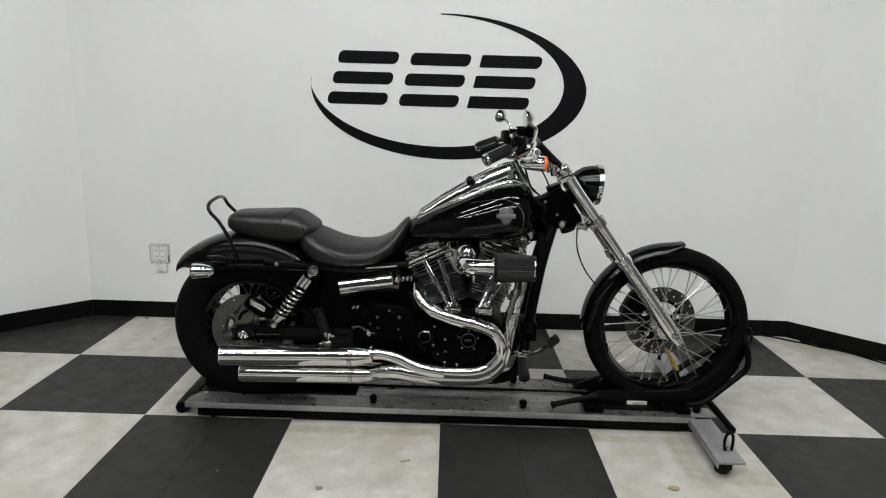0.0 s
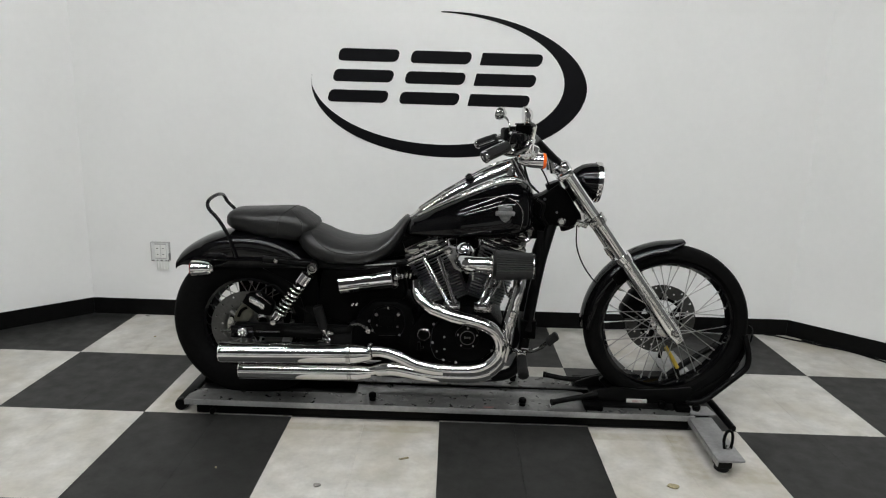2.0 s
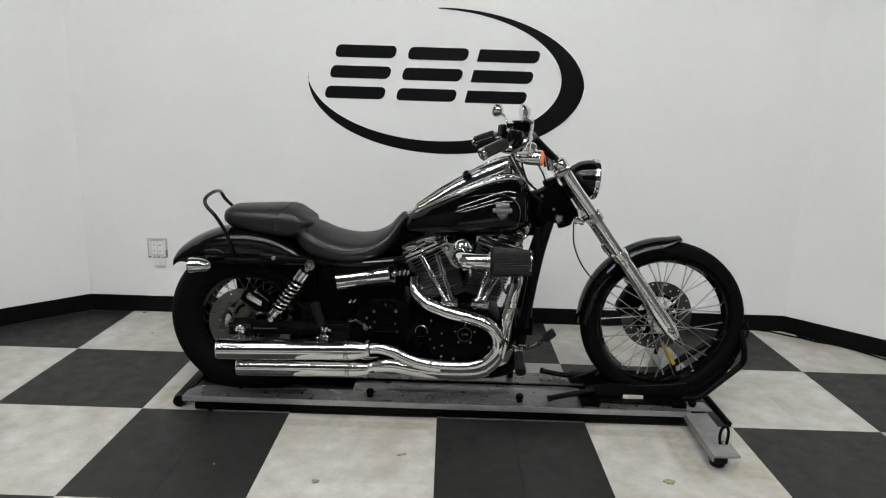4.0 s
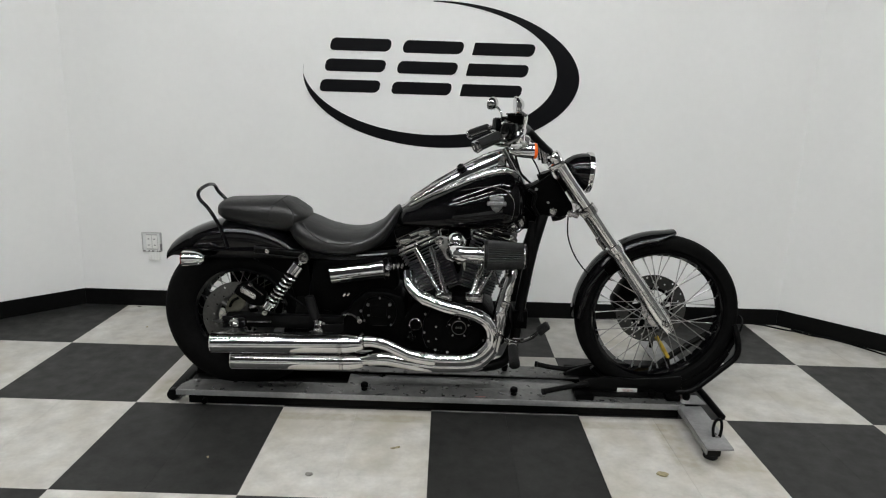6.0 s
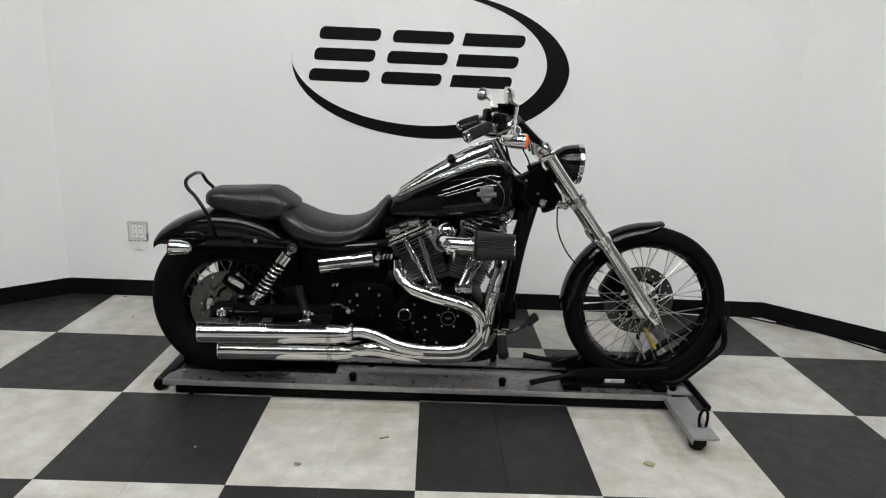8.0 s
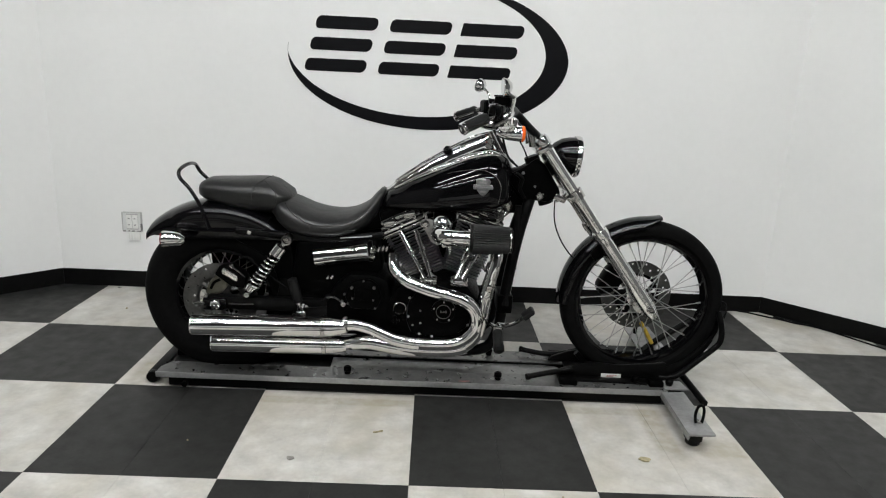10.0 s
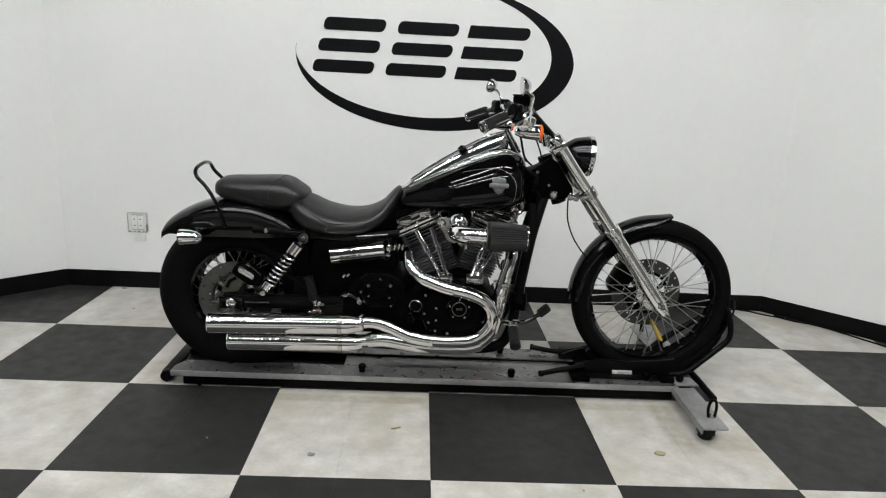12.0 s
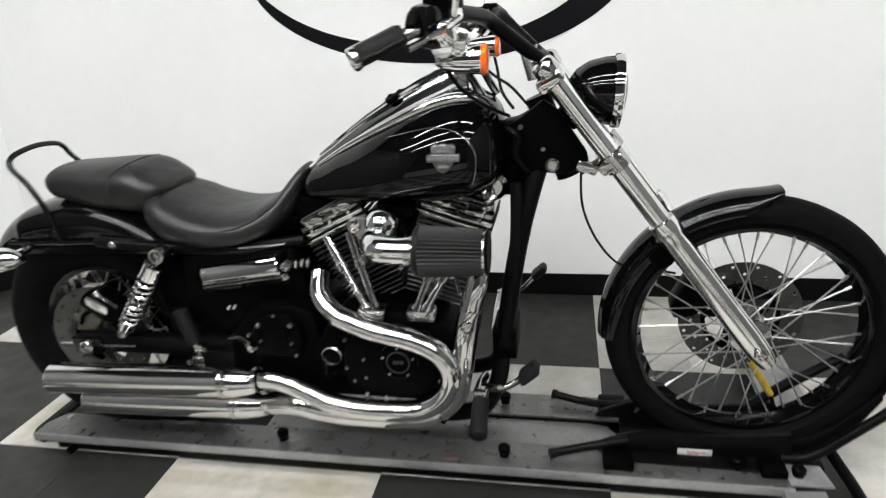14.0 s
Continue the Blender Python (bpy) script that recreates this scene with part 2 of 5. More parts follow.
def tube(pts, r, seg=12, n=6, closed=False, straight=False):
    """A round tube along a smooth line; r may be a list, one for each given point."""
    line = [Vector(q) for q in pts] if straight else curve(pts, n, closed)
    if isinstance(r, (list, tuple)):
        m = len(pts) - 1
        rr = []
        for i in range(len(line)):
            s = i / (len(line) - 1) * m
            j = min(int(s), m - 1)
            rr.append(r[j] + (r[j + 1] - r[j]) * (s - j))
    else:
        rr = [r] * len(line)
    bm = bmesh.new()
    rings, up = [], None
    k = len(line)
    for i, q in enumerate(line):
        a = line[(i - 1) % k] if closed or i else q
        b = line[(i + 1) % k] if closed or i < k - 1 else q
        d = (b - a).normalized()
        if up is None:
            up = d.orthogonal().normalized()
        up = (up - d * up.dot(d)).normalized()
        side = d.cross(up)
        rings.append([bm.verts.new(q + (up * math.cos(t) + side * math.sin(t)) * rr[i]) for t in (2 * math.pi * j / seg for j in range(seg))])
    for i in range(k if closed else k - 1):
        u, v = rings[i], rings[(i + 1) % k]
        for j in range(seg):
            bm.faces.new((u[j], u[(j + 1) % seg], v[(j + 1) % seg], v[j]))
    if not closed:
        bm.faces.new(rings[0][::-1])
        bm.faces.new(rings[-1])
    return bm


def axis(origin, d):
    return Matrix.Translation(origin) @ Vector(d).to_track_quat("Z", "Y").to_matrix().to_4x4()


def lathe(profile, origin, d, n=32, closed=False):
    """Turns (radius, distance along d) round the axis d."""
    bm = bmesh.new()
    rings = []
    for r, h in profile:
        if r < 1e-6:
            rings.append([bm.verts.new((0, 0, h))])
        else:
            rings.append([bm.verts.new((r * math.cos(t), r * math.sin(t), h)) for t in (2 * math.pi * j / n for j in range(n))])
    pairs = list(zip(rings, rings[1:]))
    if closed:
        pairs.append((rings[-1], rings[0]))
    for u, v in pairs:
        for j in range(n):
            k = (j + 1) % n
            if len(u) == 1 and len(v) == 1:
                continue
            if len(u) == 1:
                bm.faces.new((u[0], v[j], v[k]))
            elif len(v) == 1:
                bm.faces.new((u[j], u[k], v[0]))
            else:
                bm.faces.new((u[j], u[k], v[k], v[j]))
    if not closed:
        for ring in (rings[0], rings[-1]):
            if len(ring) > 1:
                bm.faces.new(ring)
    bmesh.ops.transform(bm, matrix=axis(origin, d), verts=bm.verts)
    return bm


def rod(a, b, r, seg=12, r2=None):
    a, b = Vector(a), Vector(b)
    return lathe([(r, 0), (r2 or r, (b - a).length)], a, b - a, seg)


def bolt(c, d, r, h=0.006):
    return lathe([(r, 0), (r, h * 0.7), (r * 0.75, h), (0, h)], c, d, 10)


def loft(rings, closed_ends=True):
    bm = bmesh.new()
    vs = [[bm.verts.new(p) for p in ring] for ring in rings]
    k = len(vs[0])
    for u, v in zip(vs, vs[1:]):
        for j in range(k):
            bm.faces.new((u[j], u[(j + 1) % k], v[(j + 1) % k], v[j]))
    if closed_ends:
        bm.faces.new(vs[0][::-1])
        bm.faces.new(vs[-1])
    return bm


def interp(table, s):
    """Smooth rows between the rows of a table whose first column is s."""
    rows = [r[1:] for r in table]
    for i in range(len(table) - 1):
        if s <= table[i + 1][0] or i == len(table) - 2:
            t = (s - table[i][0]) / (table[i + 1][0] - table[i][0])
            a, b, c, d = (rows[min(max(i + j, 0), len(rows) - 1)] for j in (-1, 0, 1, 2))
            return [0.5 * (2 * q + (r - p) * t + (2 * p - 5 * q + 4 * r - w) * t * t + (3 * q - p - 3 * r + w) * t ** 3) for p, q, r, w in zip(a, b, c, d)]


def body(table, steps=24, k=28, power=2.6, flatness=0.5):
    """A cushion or tank: rows of (x, bottom, top, half width) become rounded sections round the middle plane."""
    rings = []
    x0, x1 = table[0][0], table[-1][0]
    for i in range(steps + 1):
        x = x0 + (x1 - x0) * i / steps
        ring = []
        for j in range(k):
            ring.append(on_body(table, x, 2 * math.pi * j / k, power, flatness))
        rings.append(ring)
    return loft(rings)


def on_body(table, x, t, power, flatness, out=0.0):
    """A point of such a section: t turns from the far side (0) over the top (90 degrees)."""
    zb, zt, hw = interp(table, x)[:3]
    zc = zb + (zt - zb) * flatness
    c, s = math.cos(t), math.sin(t)
    q = math.copysign(abs(s) ** (2 / power), s)
    return (x, MID + (hw + out) * math.copysign(abs(c) ** (2 / power), c), zc + q * ((zt - zc + out) if q > 0 else (zc - zb)))


def seam_on(table, spots, power, flatness, r):
    """A raised seam along a body: rows of (x, degrees)."""
    return tube([on_body(table, x, radians(a), power, flatness, 0.0004) for x, a in spots], r, 6, 8)


def clip_poly(poly, room):
    """The part of a convex outline inside a convex room (anticlockwise)."""
    out = poly
    for (ax, ay), (bx, by) in zip(room, room[1:] + room[:1]):
        src, out = out, []
        for (px, py), (qx, qy) in zip(src, src[1:] + src[:1]):
            dp = (bx - ax) * (py - ay) - (by - ay) * (px - ax)
            dq = (bx - ax) * (qy - ay) - (by - ay) * (qx - ax)
            if dp >= 0:
                out.append((px, py))
            if dp * dq < 0:
                t = dp / (dp - dq)
                out.append((px + (qx - px) * t, py + (qy - py) * t))
        if not out:
            return []
    return out


# ---------------------------------------------------------------- the room
ROOM = [(-2.90, -6.0), (3.95, -6.0), (3.95, -0.10), (2.634, WALL_Y), (-1.475, WALL_Y), (-2.90, -0.21)]
NAMES = ["wall_south", "wall_east", "wall_east_angled", "wall_north", "wall_west_angled", "wall_west"]


def strip_walls(thick, z0, z1, inset, names, mat, bevel=0.0):
    """Upright strips along the sides of the room; inset: how far they stand into it."""
    for i, name in enumerate(names):
        if not name:
            continue
        a, b = Vector(ROOM[i]), Vector(ROOM[(i + 1) % len(ROOM)])
        d = (b - a).normalized()
        nrm = Vector((-d.y, d.x))
        prev = (a - Vector(ROOM[i - 1])).normalized()
        nxt = (Vector(ROOM[(i + 2) % len(ROOM)]) - b).normalized()

        def corner(p, other, off):
            na, nb = nrm, Vector((-other.y, other.x))
            return p + (na + nb) * (off / (1 + na.dot(nb)))
        ring = [corner(a, prev, inset), corner(b, nxt, inset), corner(b, nxt, inset - thick), corner(a, prev, inset - thick)]
        bm = flat([(v.x, v.y) for v in ring], z0, z1, bevel)
        yield name, part(name, bm, mat, smooth=False)


for wname, wob in strip_walls(0.12, 0.80, CEIL + 0.1, 0.0, ["wall_south"], DARK_WALL):
    tagged(wob, "plain dark painted showroom wall", "wall", kind="structure")
# Unseen white strip, added for the bright horizon line in the chrome.
for wname, wob in strip_walls(0.12, -0.02, 0.80, 0.0, ["wall_south_lower"], WALL):
    tagged(wob, "white lower wall out of view, added for chrome reflections", "wall", kind="structure")
# Unseen east and west walls are toned dark to shape the bike's reflections.
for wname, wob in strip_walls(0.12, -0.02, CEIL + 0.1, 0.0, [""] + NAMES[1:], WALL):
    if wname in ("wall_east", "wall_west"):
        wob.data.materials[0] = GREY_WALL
        tagged(wob, "plain side wall out of view, toned dark for reflections", "wall", kind="structure")
    else:
        tagged(wob, "smooth white painted showroom wall", "wall", kind="structure")
for wname, wob in strip_walls(0.006, 0.0, 0.097, 0.0065, ["baseboard"] * 6, BASE, 0.002):
    tagged(wob, "black rubber baseboard along the white wall", "baseboard", kind="structure")

cx0, cx1, cy0, cy1 = -3.1, 4.1, -6.2, 1.4
tagged(part("ceiling", box(((cx0 + cx1) / 2, (cy0 + cy1) / 2, CEIL + 0.06), (cx1 - cx0, cy1 - cy0, 0.12)), CEILING, smooth=False),
       "plain dark ceiling over the showroom", "ceiling", kind="structure")


def ceiling_light(x, y):
    """A strip lamp on the ceiling."""
    t = thing("ceiling_light", (x, y, CEIL), "white strip lamp on the ceiling, switched on", "ceiling lamp", "strip lamps on the ceiling")
    part("housing", box((x, y, CEIL - 0.03), (0.840, 0.11, 0.058), 0.006), FIXTURE, t)
    part("diffuser", box((x, y, CEIL - 0.066), (0.80, 0.072, 0.02), 0.006), LAMP, t)
    return t


for ly in (-3.9, -2.6, -1.3):
    for k in range(1, 6) if ly > -2 else range(7):
        ceiling_light(-2.1 + 0.9 * k, ly)


# ---------------------------------------------------------------- the motorcycle
FW = Vector((1.535, MID, 0.410))      # front axle
RW = Vector((-0.178, MID, 0.372))     # rear axle
SIDE = Vector((0, -1, 0))             # towards its right side
bike = thing("motorcycle", (0.68, MID, 0.05), "gloss black cruiser motorcycle with chrome pipes standing on a steel stand", "motorcycle")


def at(x, off, z):
    """A point by its distance off the middle plane; minus is the bike's right side."""
    return Vector((x, MID + off, z))


def disc_bm(r0, r1, cells, rows, hole, thick):
    """A brake disc with drilled holes, in the x-z plane."""
    bm = bmesh.new()
    for i in range(cells):
        for j in range(rows):
            a0, a1 = 2 * math.pi * i / cells, 2 * math.pi * (i + 1) / cells
            ra, rb = r0 + (r1 - r0) * j / rows, r0 + (r1 - r0) * (j + 1) / rows
            am, rm = (a0 + a1) / 2, (ra + rb) / 2
            border = [(rb, am), (rb, a1), (rm, a1), (ra, a1), (ra, am), (ra, a0), (rm, a0), (rb, a0)]
            has = (i + j) % 2 == 0
            sides = []
            for y in (-thick / 2, thick / 2):
                out = [bm.verts.new((r * math.cos(a), y, r * math.sin(a))) for r, a in border]
                if has:
                    cxx, czz = rm * math.cos(am), rm * math.sin(am)
                    inn = []
                    for r, a in border:
                        d = Vector((r * math.cos(a) - cxx, 0, r * math.sin(a) - czz)).normalized() * hole
                        inn.append(bm.verts.new((cxx + d.x, y, czz + d.z)))
                    for k in range(8):
                        bm.faces.new((out[k], out[(k + 1) % 8], inn[(k + 1) % 8], inn[k]))
                    sides.append(inn)
                else:
                    bm.faces.new(out)
            if has:
                u, v = sides
                for k in range(8):
                    bm.faces.new((u[k], u[(k + 1) % 8], v[(k + 1) % 8], v[k]))
    bmesh.ops.remove_doubles(bm, verts=bm.verts, dist=1e-5)
    return bm


def wheel(name, c, tyre_r, rim_r, width, rim_w, spokes, hub_r, label, tread):
    """A wire wheel: rim and hub, tyre, spokes."""
    rim = lathe([(rim_r, -rim_w), (rim_r + 0.013, -rim_w), (rim_r + 0.018, -rim_w * 0.9), (rim_r + 0.004, -rim_w * 0.6), (rim_r - 0.004, 0),
                 (rim_r + 0.004, rim_w * 0.6), (rim_r + 0.018, rim_w * 0.9), (rim_r + 0.013, rim_w), (rim_r, rim_w), (rim_r - 0.012, 0)], c, SIDE, 72, True)
    w = part(name, rim, PAINT, bike, label)
    ti = rim_r + 0.013
    th = tyre_r - ti
    prof = [(ti, -rim_w * 0.95), (ti + th * 0.18, -width * 0.93), (ti + th * 0.42, -width), (ti + th * 0.68, -width * 0.95), (ti + th * 0.86, -width * 0.76), (tyre_r - 0.002, -width * 0.42)]
    half = prof[:]
    grooves = [(tyre_r, -tread), (tyre_r - 0.005, -tread * 0.85), (tyre_r - 0.005, tread * 0.85), (tyre_r, tread)] if tread else [(tyre_r, 0)]
    prof = half + grooves + [(r, -h) for r, h in reversed(half)] + [(ti - 0.004, 0)]
    part("tyre", lathe(prof, c, SIDE, 96, True), RUBBER, w, "black rubber tyre")
    hub = lathe([(0.012, -0.085), (hub_r * 0.75, -0.075), (hub_r * 0.8, -0.055), (hub_r * 1.35, -0.047), (hub_r * 1.35, -0.038), (hub_r * 0.7, -0.028), (hub_r * 0.62, 0),
                 (hub_r * 0.7, 0.028), (hub_r * 1.35, 0.038), (hub_r * 1.35, 0.047), (hub_r * 0.8, 0.055), (hub_r * 0.75, 0.075), (0.012, 0.085)], c, SIDE, 32)
    part("hub", hub, CHROME_W, w, "polished hub")
    for s in (-1, 1):
        for lean in (-1, 1):
            a0 = radians(lean * 62)
            p0 = Vector((math.sin(a0) * hub_r * 1.2, s * 0.043, math.cos(a0) * hub_r * 1.2))
            p1 = Vector((0, s * 0.008, rim_r - 0.006))
            bm = joined(rod(p0, p1, 0.0019, 6), rod(p1 + (p0 - p1).normalized() * 0.02, p1, 0.0036, 6))
            base = part("spoke", bm, SPOKE, w, "")
            me = base.data
            for k in range(spokes // 4):
                ang = 2 * math.pi * (k + 0.25 * (s + 1) / 2 + 0.5 * (lean + 1) / 2) / (spokes // 4)
                m = Matrix.Translation(c) @ Matrix.Rotation(ang, 4, "Y")
                if k == 0:
                    base.matrix_basis = m
                else:
                    link("spoke", me, w, "", m)
    return w


front_wheel = wheel("front_wheel", FW, 0.338, 0.260, 0.046, 0.030, 40, 0.034, "black-rimmed front wire wheel", 0)
rear_wheel = wheel("rear_wheel", RW, 0.327, 0.182, 0.090, 0.062, 40, 0.045, "black-rimmed rear wire wheel", 0)

# front brake, on the far side
d = disc_bm(0.088, 0.149, 30, 3, 0.0045, 0.005)
bmesh.ops.translate(d, vec=FW + Vector((0, 0.062, 0)), verts=d.verts)
fd = part("brake_disc", d, DISC, front_wheel, "drilled steel brake disc", sharp=30)
def carrier(c, y, wheel_ob, mat, r_in, r_out, thick, turn0, label):
    """A disc carrier: a boss, an outer ring and five arms."""
    o = c + Vector((0, y, 0))
    part("disc_carrier", lathe([(r_in * 0.6, -0.008), (r_in, -0.007), (r_in, 0.007), (r_in * 0.6, 0.008)], o, SIDE, 32, True), mat, wheel_ob, label)
    part("carrier_ring", lathe([(r_out - 0.008, -0.003), (r_out + 0.003, -0.003), (r_out + 0.003, 0.003), (r_out - 0.008, 0.003)], o, SIDE, 48, True), mat, wheel_ob)
    for k in range(5):
        a = 2 * math.pi * k / 5 + turn0
        part("carrier_arm", rod(o + Vector((math.cos(a) * r_in * 0.9, 0, math.sin(a) * r_in * 0.9)), o + Vector((math.cos(a + 0.25) * r_out, 0, math.sin(a + 0.25) * r_out)), thick, 8), mat, wheel_ob)


carrier(FW, 0.062, front_wheel, SATIN, 0.045, 0.092, 0.011, 0.3, "black disc carrier")
cal = slab([(1.36, 0.45), (1.40, 0.53), (1.45, 0.545), (1.47, 0.47), (1.42, 0.42), (1.37, 0.41)], MID + 0.03, MID + 0.10, 0.012)
part("front_caliper", cal, SATIN, bike, "black brake caliper")

# rear brake, on the near side
d = disc_bm(0.088, 0.148, 30, 2, 0.0048, 0.006)
bmesh.ops.translate(d, vec=RW + Vector((0, -0.098, 0)), verts=d.verts)
part("brake_disc", d, DISC_R, rear_wheel, "drilled steel brake disc", sharp=30)
carrier(RW, -0.098, rear_wheel, DISC_R, 0.046, 0.092, 0.011, 0.9, "steel disc carrier")
cal = part("rear_caliper", slab([(-0.185, 0.490), (-0.165, 0.522), (-0.12, 0.528), (-0.06, 0.480), (-0.07, 0.435), (-0.12, 0.44)], MID - 0.15, MID - 0.085, 0.010), SATIN, bike, "black rear brake caliper")
part("caliper_badge", slab([(-0.121 + 0.016 * c + 0.021 * k, 0.493 - 0.013 * k + 0.0145 * q) for k, a0 in ((1, -90), (-1, 90)) for c, q in ((math.cos(radians(a0 + 30 * j)) * 0.6, math.sin(radians(a0 + 30 * j))) for j in range(7))], MID - 0.159, MID - 0.149, 0.003), ALU, cal, "polished aluminium pad cover")
part("bleed_fitting", joined(rod(at(-0.118, -0.152, 0.532), at(-0.108, -0.152, 0.522), 0.008, 10), rod(at(-0.108, -0.152, 0.522), at(-0.066, -0.150, 0.486), 0.0035, 8)), CHROME_W, cal)
part("brake_line", tube([at(-0.12, -0.14, 0.53), at(-0.06, -0.13, 0.56), at(0.0, -0.12, 0.50), at(0.12, -0.13, 0.42)], 0.004, 8), RUBBER, bike)
part("caliper_bracket", slab([(-0.228, 0.402), (-0.218, 0.44), (-0.192, 0.474), (-0.152, 0.49), (-0.136, 0.462), (-0.146, 0.428), (-0.172, 0.402)], MID - 0.128, MID - 0.112, 0.005), BRACKET, cal, "olive grey caliper bracket")
part("bracket_slot", tube([at(-0.205, -0.1295, 0.425), at(-0.192, -0.1295, 0.45), at(-0.168, -0.1295, 0.463)], 0.006, 8), SATIN, cal)
part("axle_plate", slab([(-0.232, 0.342), (-0.232, 0.392), (-0.150, 0.395), (-0.140, 0.385), (-0.140, 0.350), (-0.150, 0.342)], MID - 0.150, MID - 0.141, 0.003), PAINT, bike, "gloss black axle plate")
part("axle_nut", lathe([(0.019, 0), (0.021, 0.002), (0.021, 0.014), (0.018, 0.017), (0.011, 0.017), (0.009, 0.011), (0, 0.011)], RW + Vector((-0.002, -0.150, -0.004)), SIDE, 8), CHROME_W, bike, "steel rear axle nut")
part("axle_adjuster", rod(at(-0.27, -0.145, 0.368), at(-0.225, -0.145, 0.368), 0.006, 8), CHROME_W, bike)
part("brake_rod", rod(at(-0.13, -0.152, 0.372), at(-0.035, -0.150, 0.374), 0.0045, 8), CHROME_W, bike)
swing = joined(box(at(0.03, -0.125, 0.372), (0.50, 0.035, 0.055), 0.008), box(at(0.03, 0.125, 0.372), (0.50, 0.035, 0.055), 0.008), rod(at(0.27, -0.16, 0.39), at(0.27, 0.16, 0.39), 0.035, 20))
part("swingarm", swing, FRAME, bike, "black steel swingarm")


def fender(arc0, arc1, c, r, width, skirt, steps, lip=0.0):
    """A curved mudguard of thin steel with rolled sides."""
    rings = []
    for i in range(steps + 1):
        u = i / steps
        a = radians(arc0 + (arc1 - arc0) * u)
        taper = min(1.0, 0.35 + 5.0 * min(u, 1 - u))
        out, inn = [], []
        for j in range(17):
            v = -1 + 2 * j / 16
            y = width * math.sin(v * math.pi / 2) * min(1.0, 0.62 + 3.0 * (1 - u))
            drop = skirt(a) * (1 - math.cos(v * math.pi / 2)) * (0.6 + 0.4 * taper) * min(1.0, 0.3 + 6.0 * (1 - u))
            for lst, off in ((out, 0), (inn, -0.004)):
                rr = r + lip * max(0, (u - 0.9) * 10) ** 2 * 0.1 - drop + off
                lst.append((c.x + rr * math.cos(a), MID + y * (1 if off == 0 else 0.965), c.z + rr * math.sin(a)))
        rings.append(out + inn[::-1])
    return loft(rings)


ff = part("front_fender", fender(183, 84, FW, 0.354, 0.060, lambda a: 0.042, 40, 0.08), PAINT, bike, "gloss black front mudguard")
for s in (-1, 1):
    part("fender_bracket", slab([(1.285, 0.615), (1.315, 0.655), (1.355, 0.655), (1.34, 0.60), (1.31, 0.585)], MID + s * 0.062, MID + s * 0.068, 0.002), SATIN, bike)


def rear_fender_bm():
    rings = []
    n = 44
    for i in range(n + 1):
        x = -0.474 + 0.584 * i / n
        arc = 0.391 + 0.012 * min(1, max(0, (-0.20 - x) / 0.25))
        top = RW.z + math.sqrt(max(arc ** 2 - (x - RW.x) ** 2, 0.0)) - 0.010 * max(0, 1 - (x + 0.474) / 0.02) ** 2
        low = min(0.618 + 0.02 * (x + 0.42) - 0.02 * max(0, min(1, (-0.44 - x) / 0.04)), top - 0.010)
        w = 0.112 * min(1, 0.55 + 3.2 * (x + 0.474)) if x < -0.35 else 0.112
        out, inn = [], []
        for j in range(21):
            v = -1 + 2 * j / 20
            if abs(v) > 0.7:
                y, z = math.copysign(w, v), low + (top - 0.045 - low) * (1 - (abs(v) - 0.7) / 0.3)
                z = min(z, top - 0.012)
            else:
                t = abs(v) / 0.7
                y = math.copysign(w * math.sin(t * math.pi / 2) ** 0.9, v) if v else 0.0
                z = top - min(0.045, (top - low) * 0.8) * (1 - math.cos(t * math.pi / 2) ** 0.9)
            out.append((x, MID + y, z))
            inn.append((x, MID + y * 0.965, z - 0.004 if abs(v) < 0.7 else z))
        rings.append(out + inn[::-1])
    return loft(rings)


part("rear_fender", rear_fender_bm(), PAINT, bike, "gloss black rear mudguard")
for s in (-1, 1):
    part("fender_strut", joined(tube([at(-0.37, s * 0.118, 0.655), at(-0.22, s * 0.122, 0.657), at(-0.05, s * 0.124, 0.662), at(0.12, s * 0.124, 0.664)], 0.006, 10)), PAINT, bike, "black fender strut")
    part("strut_bolt", bolt(at(-0.046, s * 0.132, 0.660), (0, s, 0), 0.010, 0.01), CHROME_W, bike)
# Thin strip added as the bright highlight line on the mudguard.
part("fender_trim", tube([at(-0.135, -0.095, 0.744), at(-0.07, -0.098, 0.722), at(-0.02, -0.105, 0.695), at(0.02, -0.11, 0.668)], [0.002, 0.0045, 0.005, 0.002], 8), CHROME, bike, "thin chrome strip standing in for a highlight")

# passenger hoop
hoop = tube([at(-0.207, -0.118, 0.655), at(-0.236, -0.112, 0.745), at(-0.275, -0.108, 0.812), at(-0.308, -0.105, 0.848), at(-0.318, -0.098, 0.870), at(-0.318, -0.070, 0.885), at(-0.315, 0, 0.893), at(-0.318, 0.070, 0.885),
             at(-0.318, 0.098, 0.870), at(-0.308, 0.105, 0.848), at(-0.275, 0.108, 0.812), at(-0.236, 0.112, 0.745), at(-0.207, 0.118, 0.655)], 0.0072, 12)
part("passenger_hoop", hoop, PAINT, bike, "black tube passenger hoop")

# rear signal lamps
for s in (-1, 1):
    sig = part("rear_signal", joined(lathe([(0, 0.082), (0.010, 0.080), (0.022, 0.066), (0.029, 0.040), (0.031, 0.012), (0.031, 0.0), (0.027, -0.002)], at(-0.352, s * 0.19, 0.634), (1, 0, 0.03), 28),
                                     rod(at(-0.31, s * 0.12, 0.642), at(-0.31, s * 0.17, 0.638), 0.011, 12)), CHROME, bike, "chrome bullet turn signal")
    part("lens", lathe([(0.0285, 0), (0.027, 0.005), (0.018, 0.009), (0, 0.010)], at(-0.352, s * 0.19, 0.634), (-1, 0, -0.03), 24), RED, sig, "red lens")

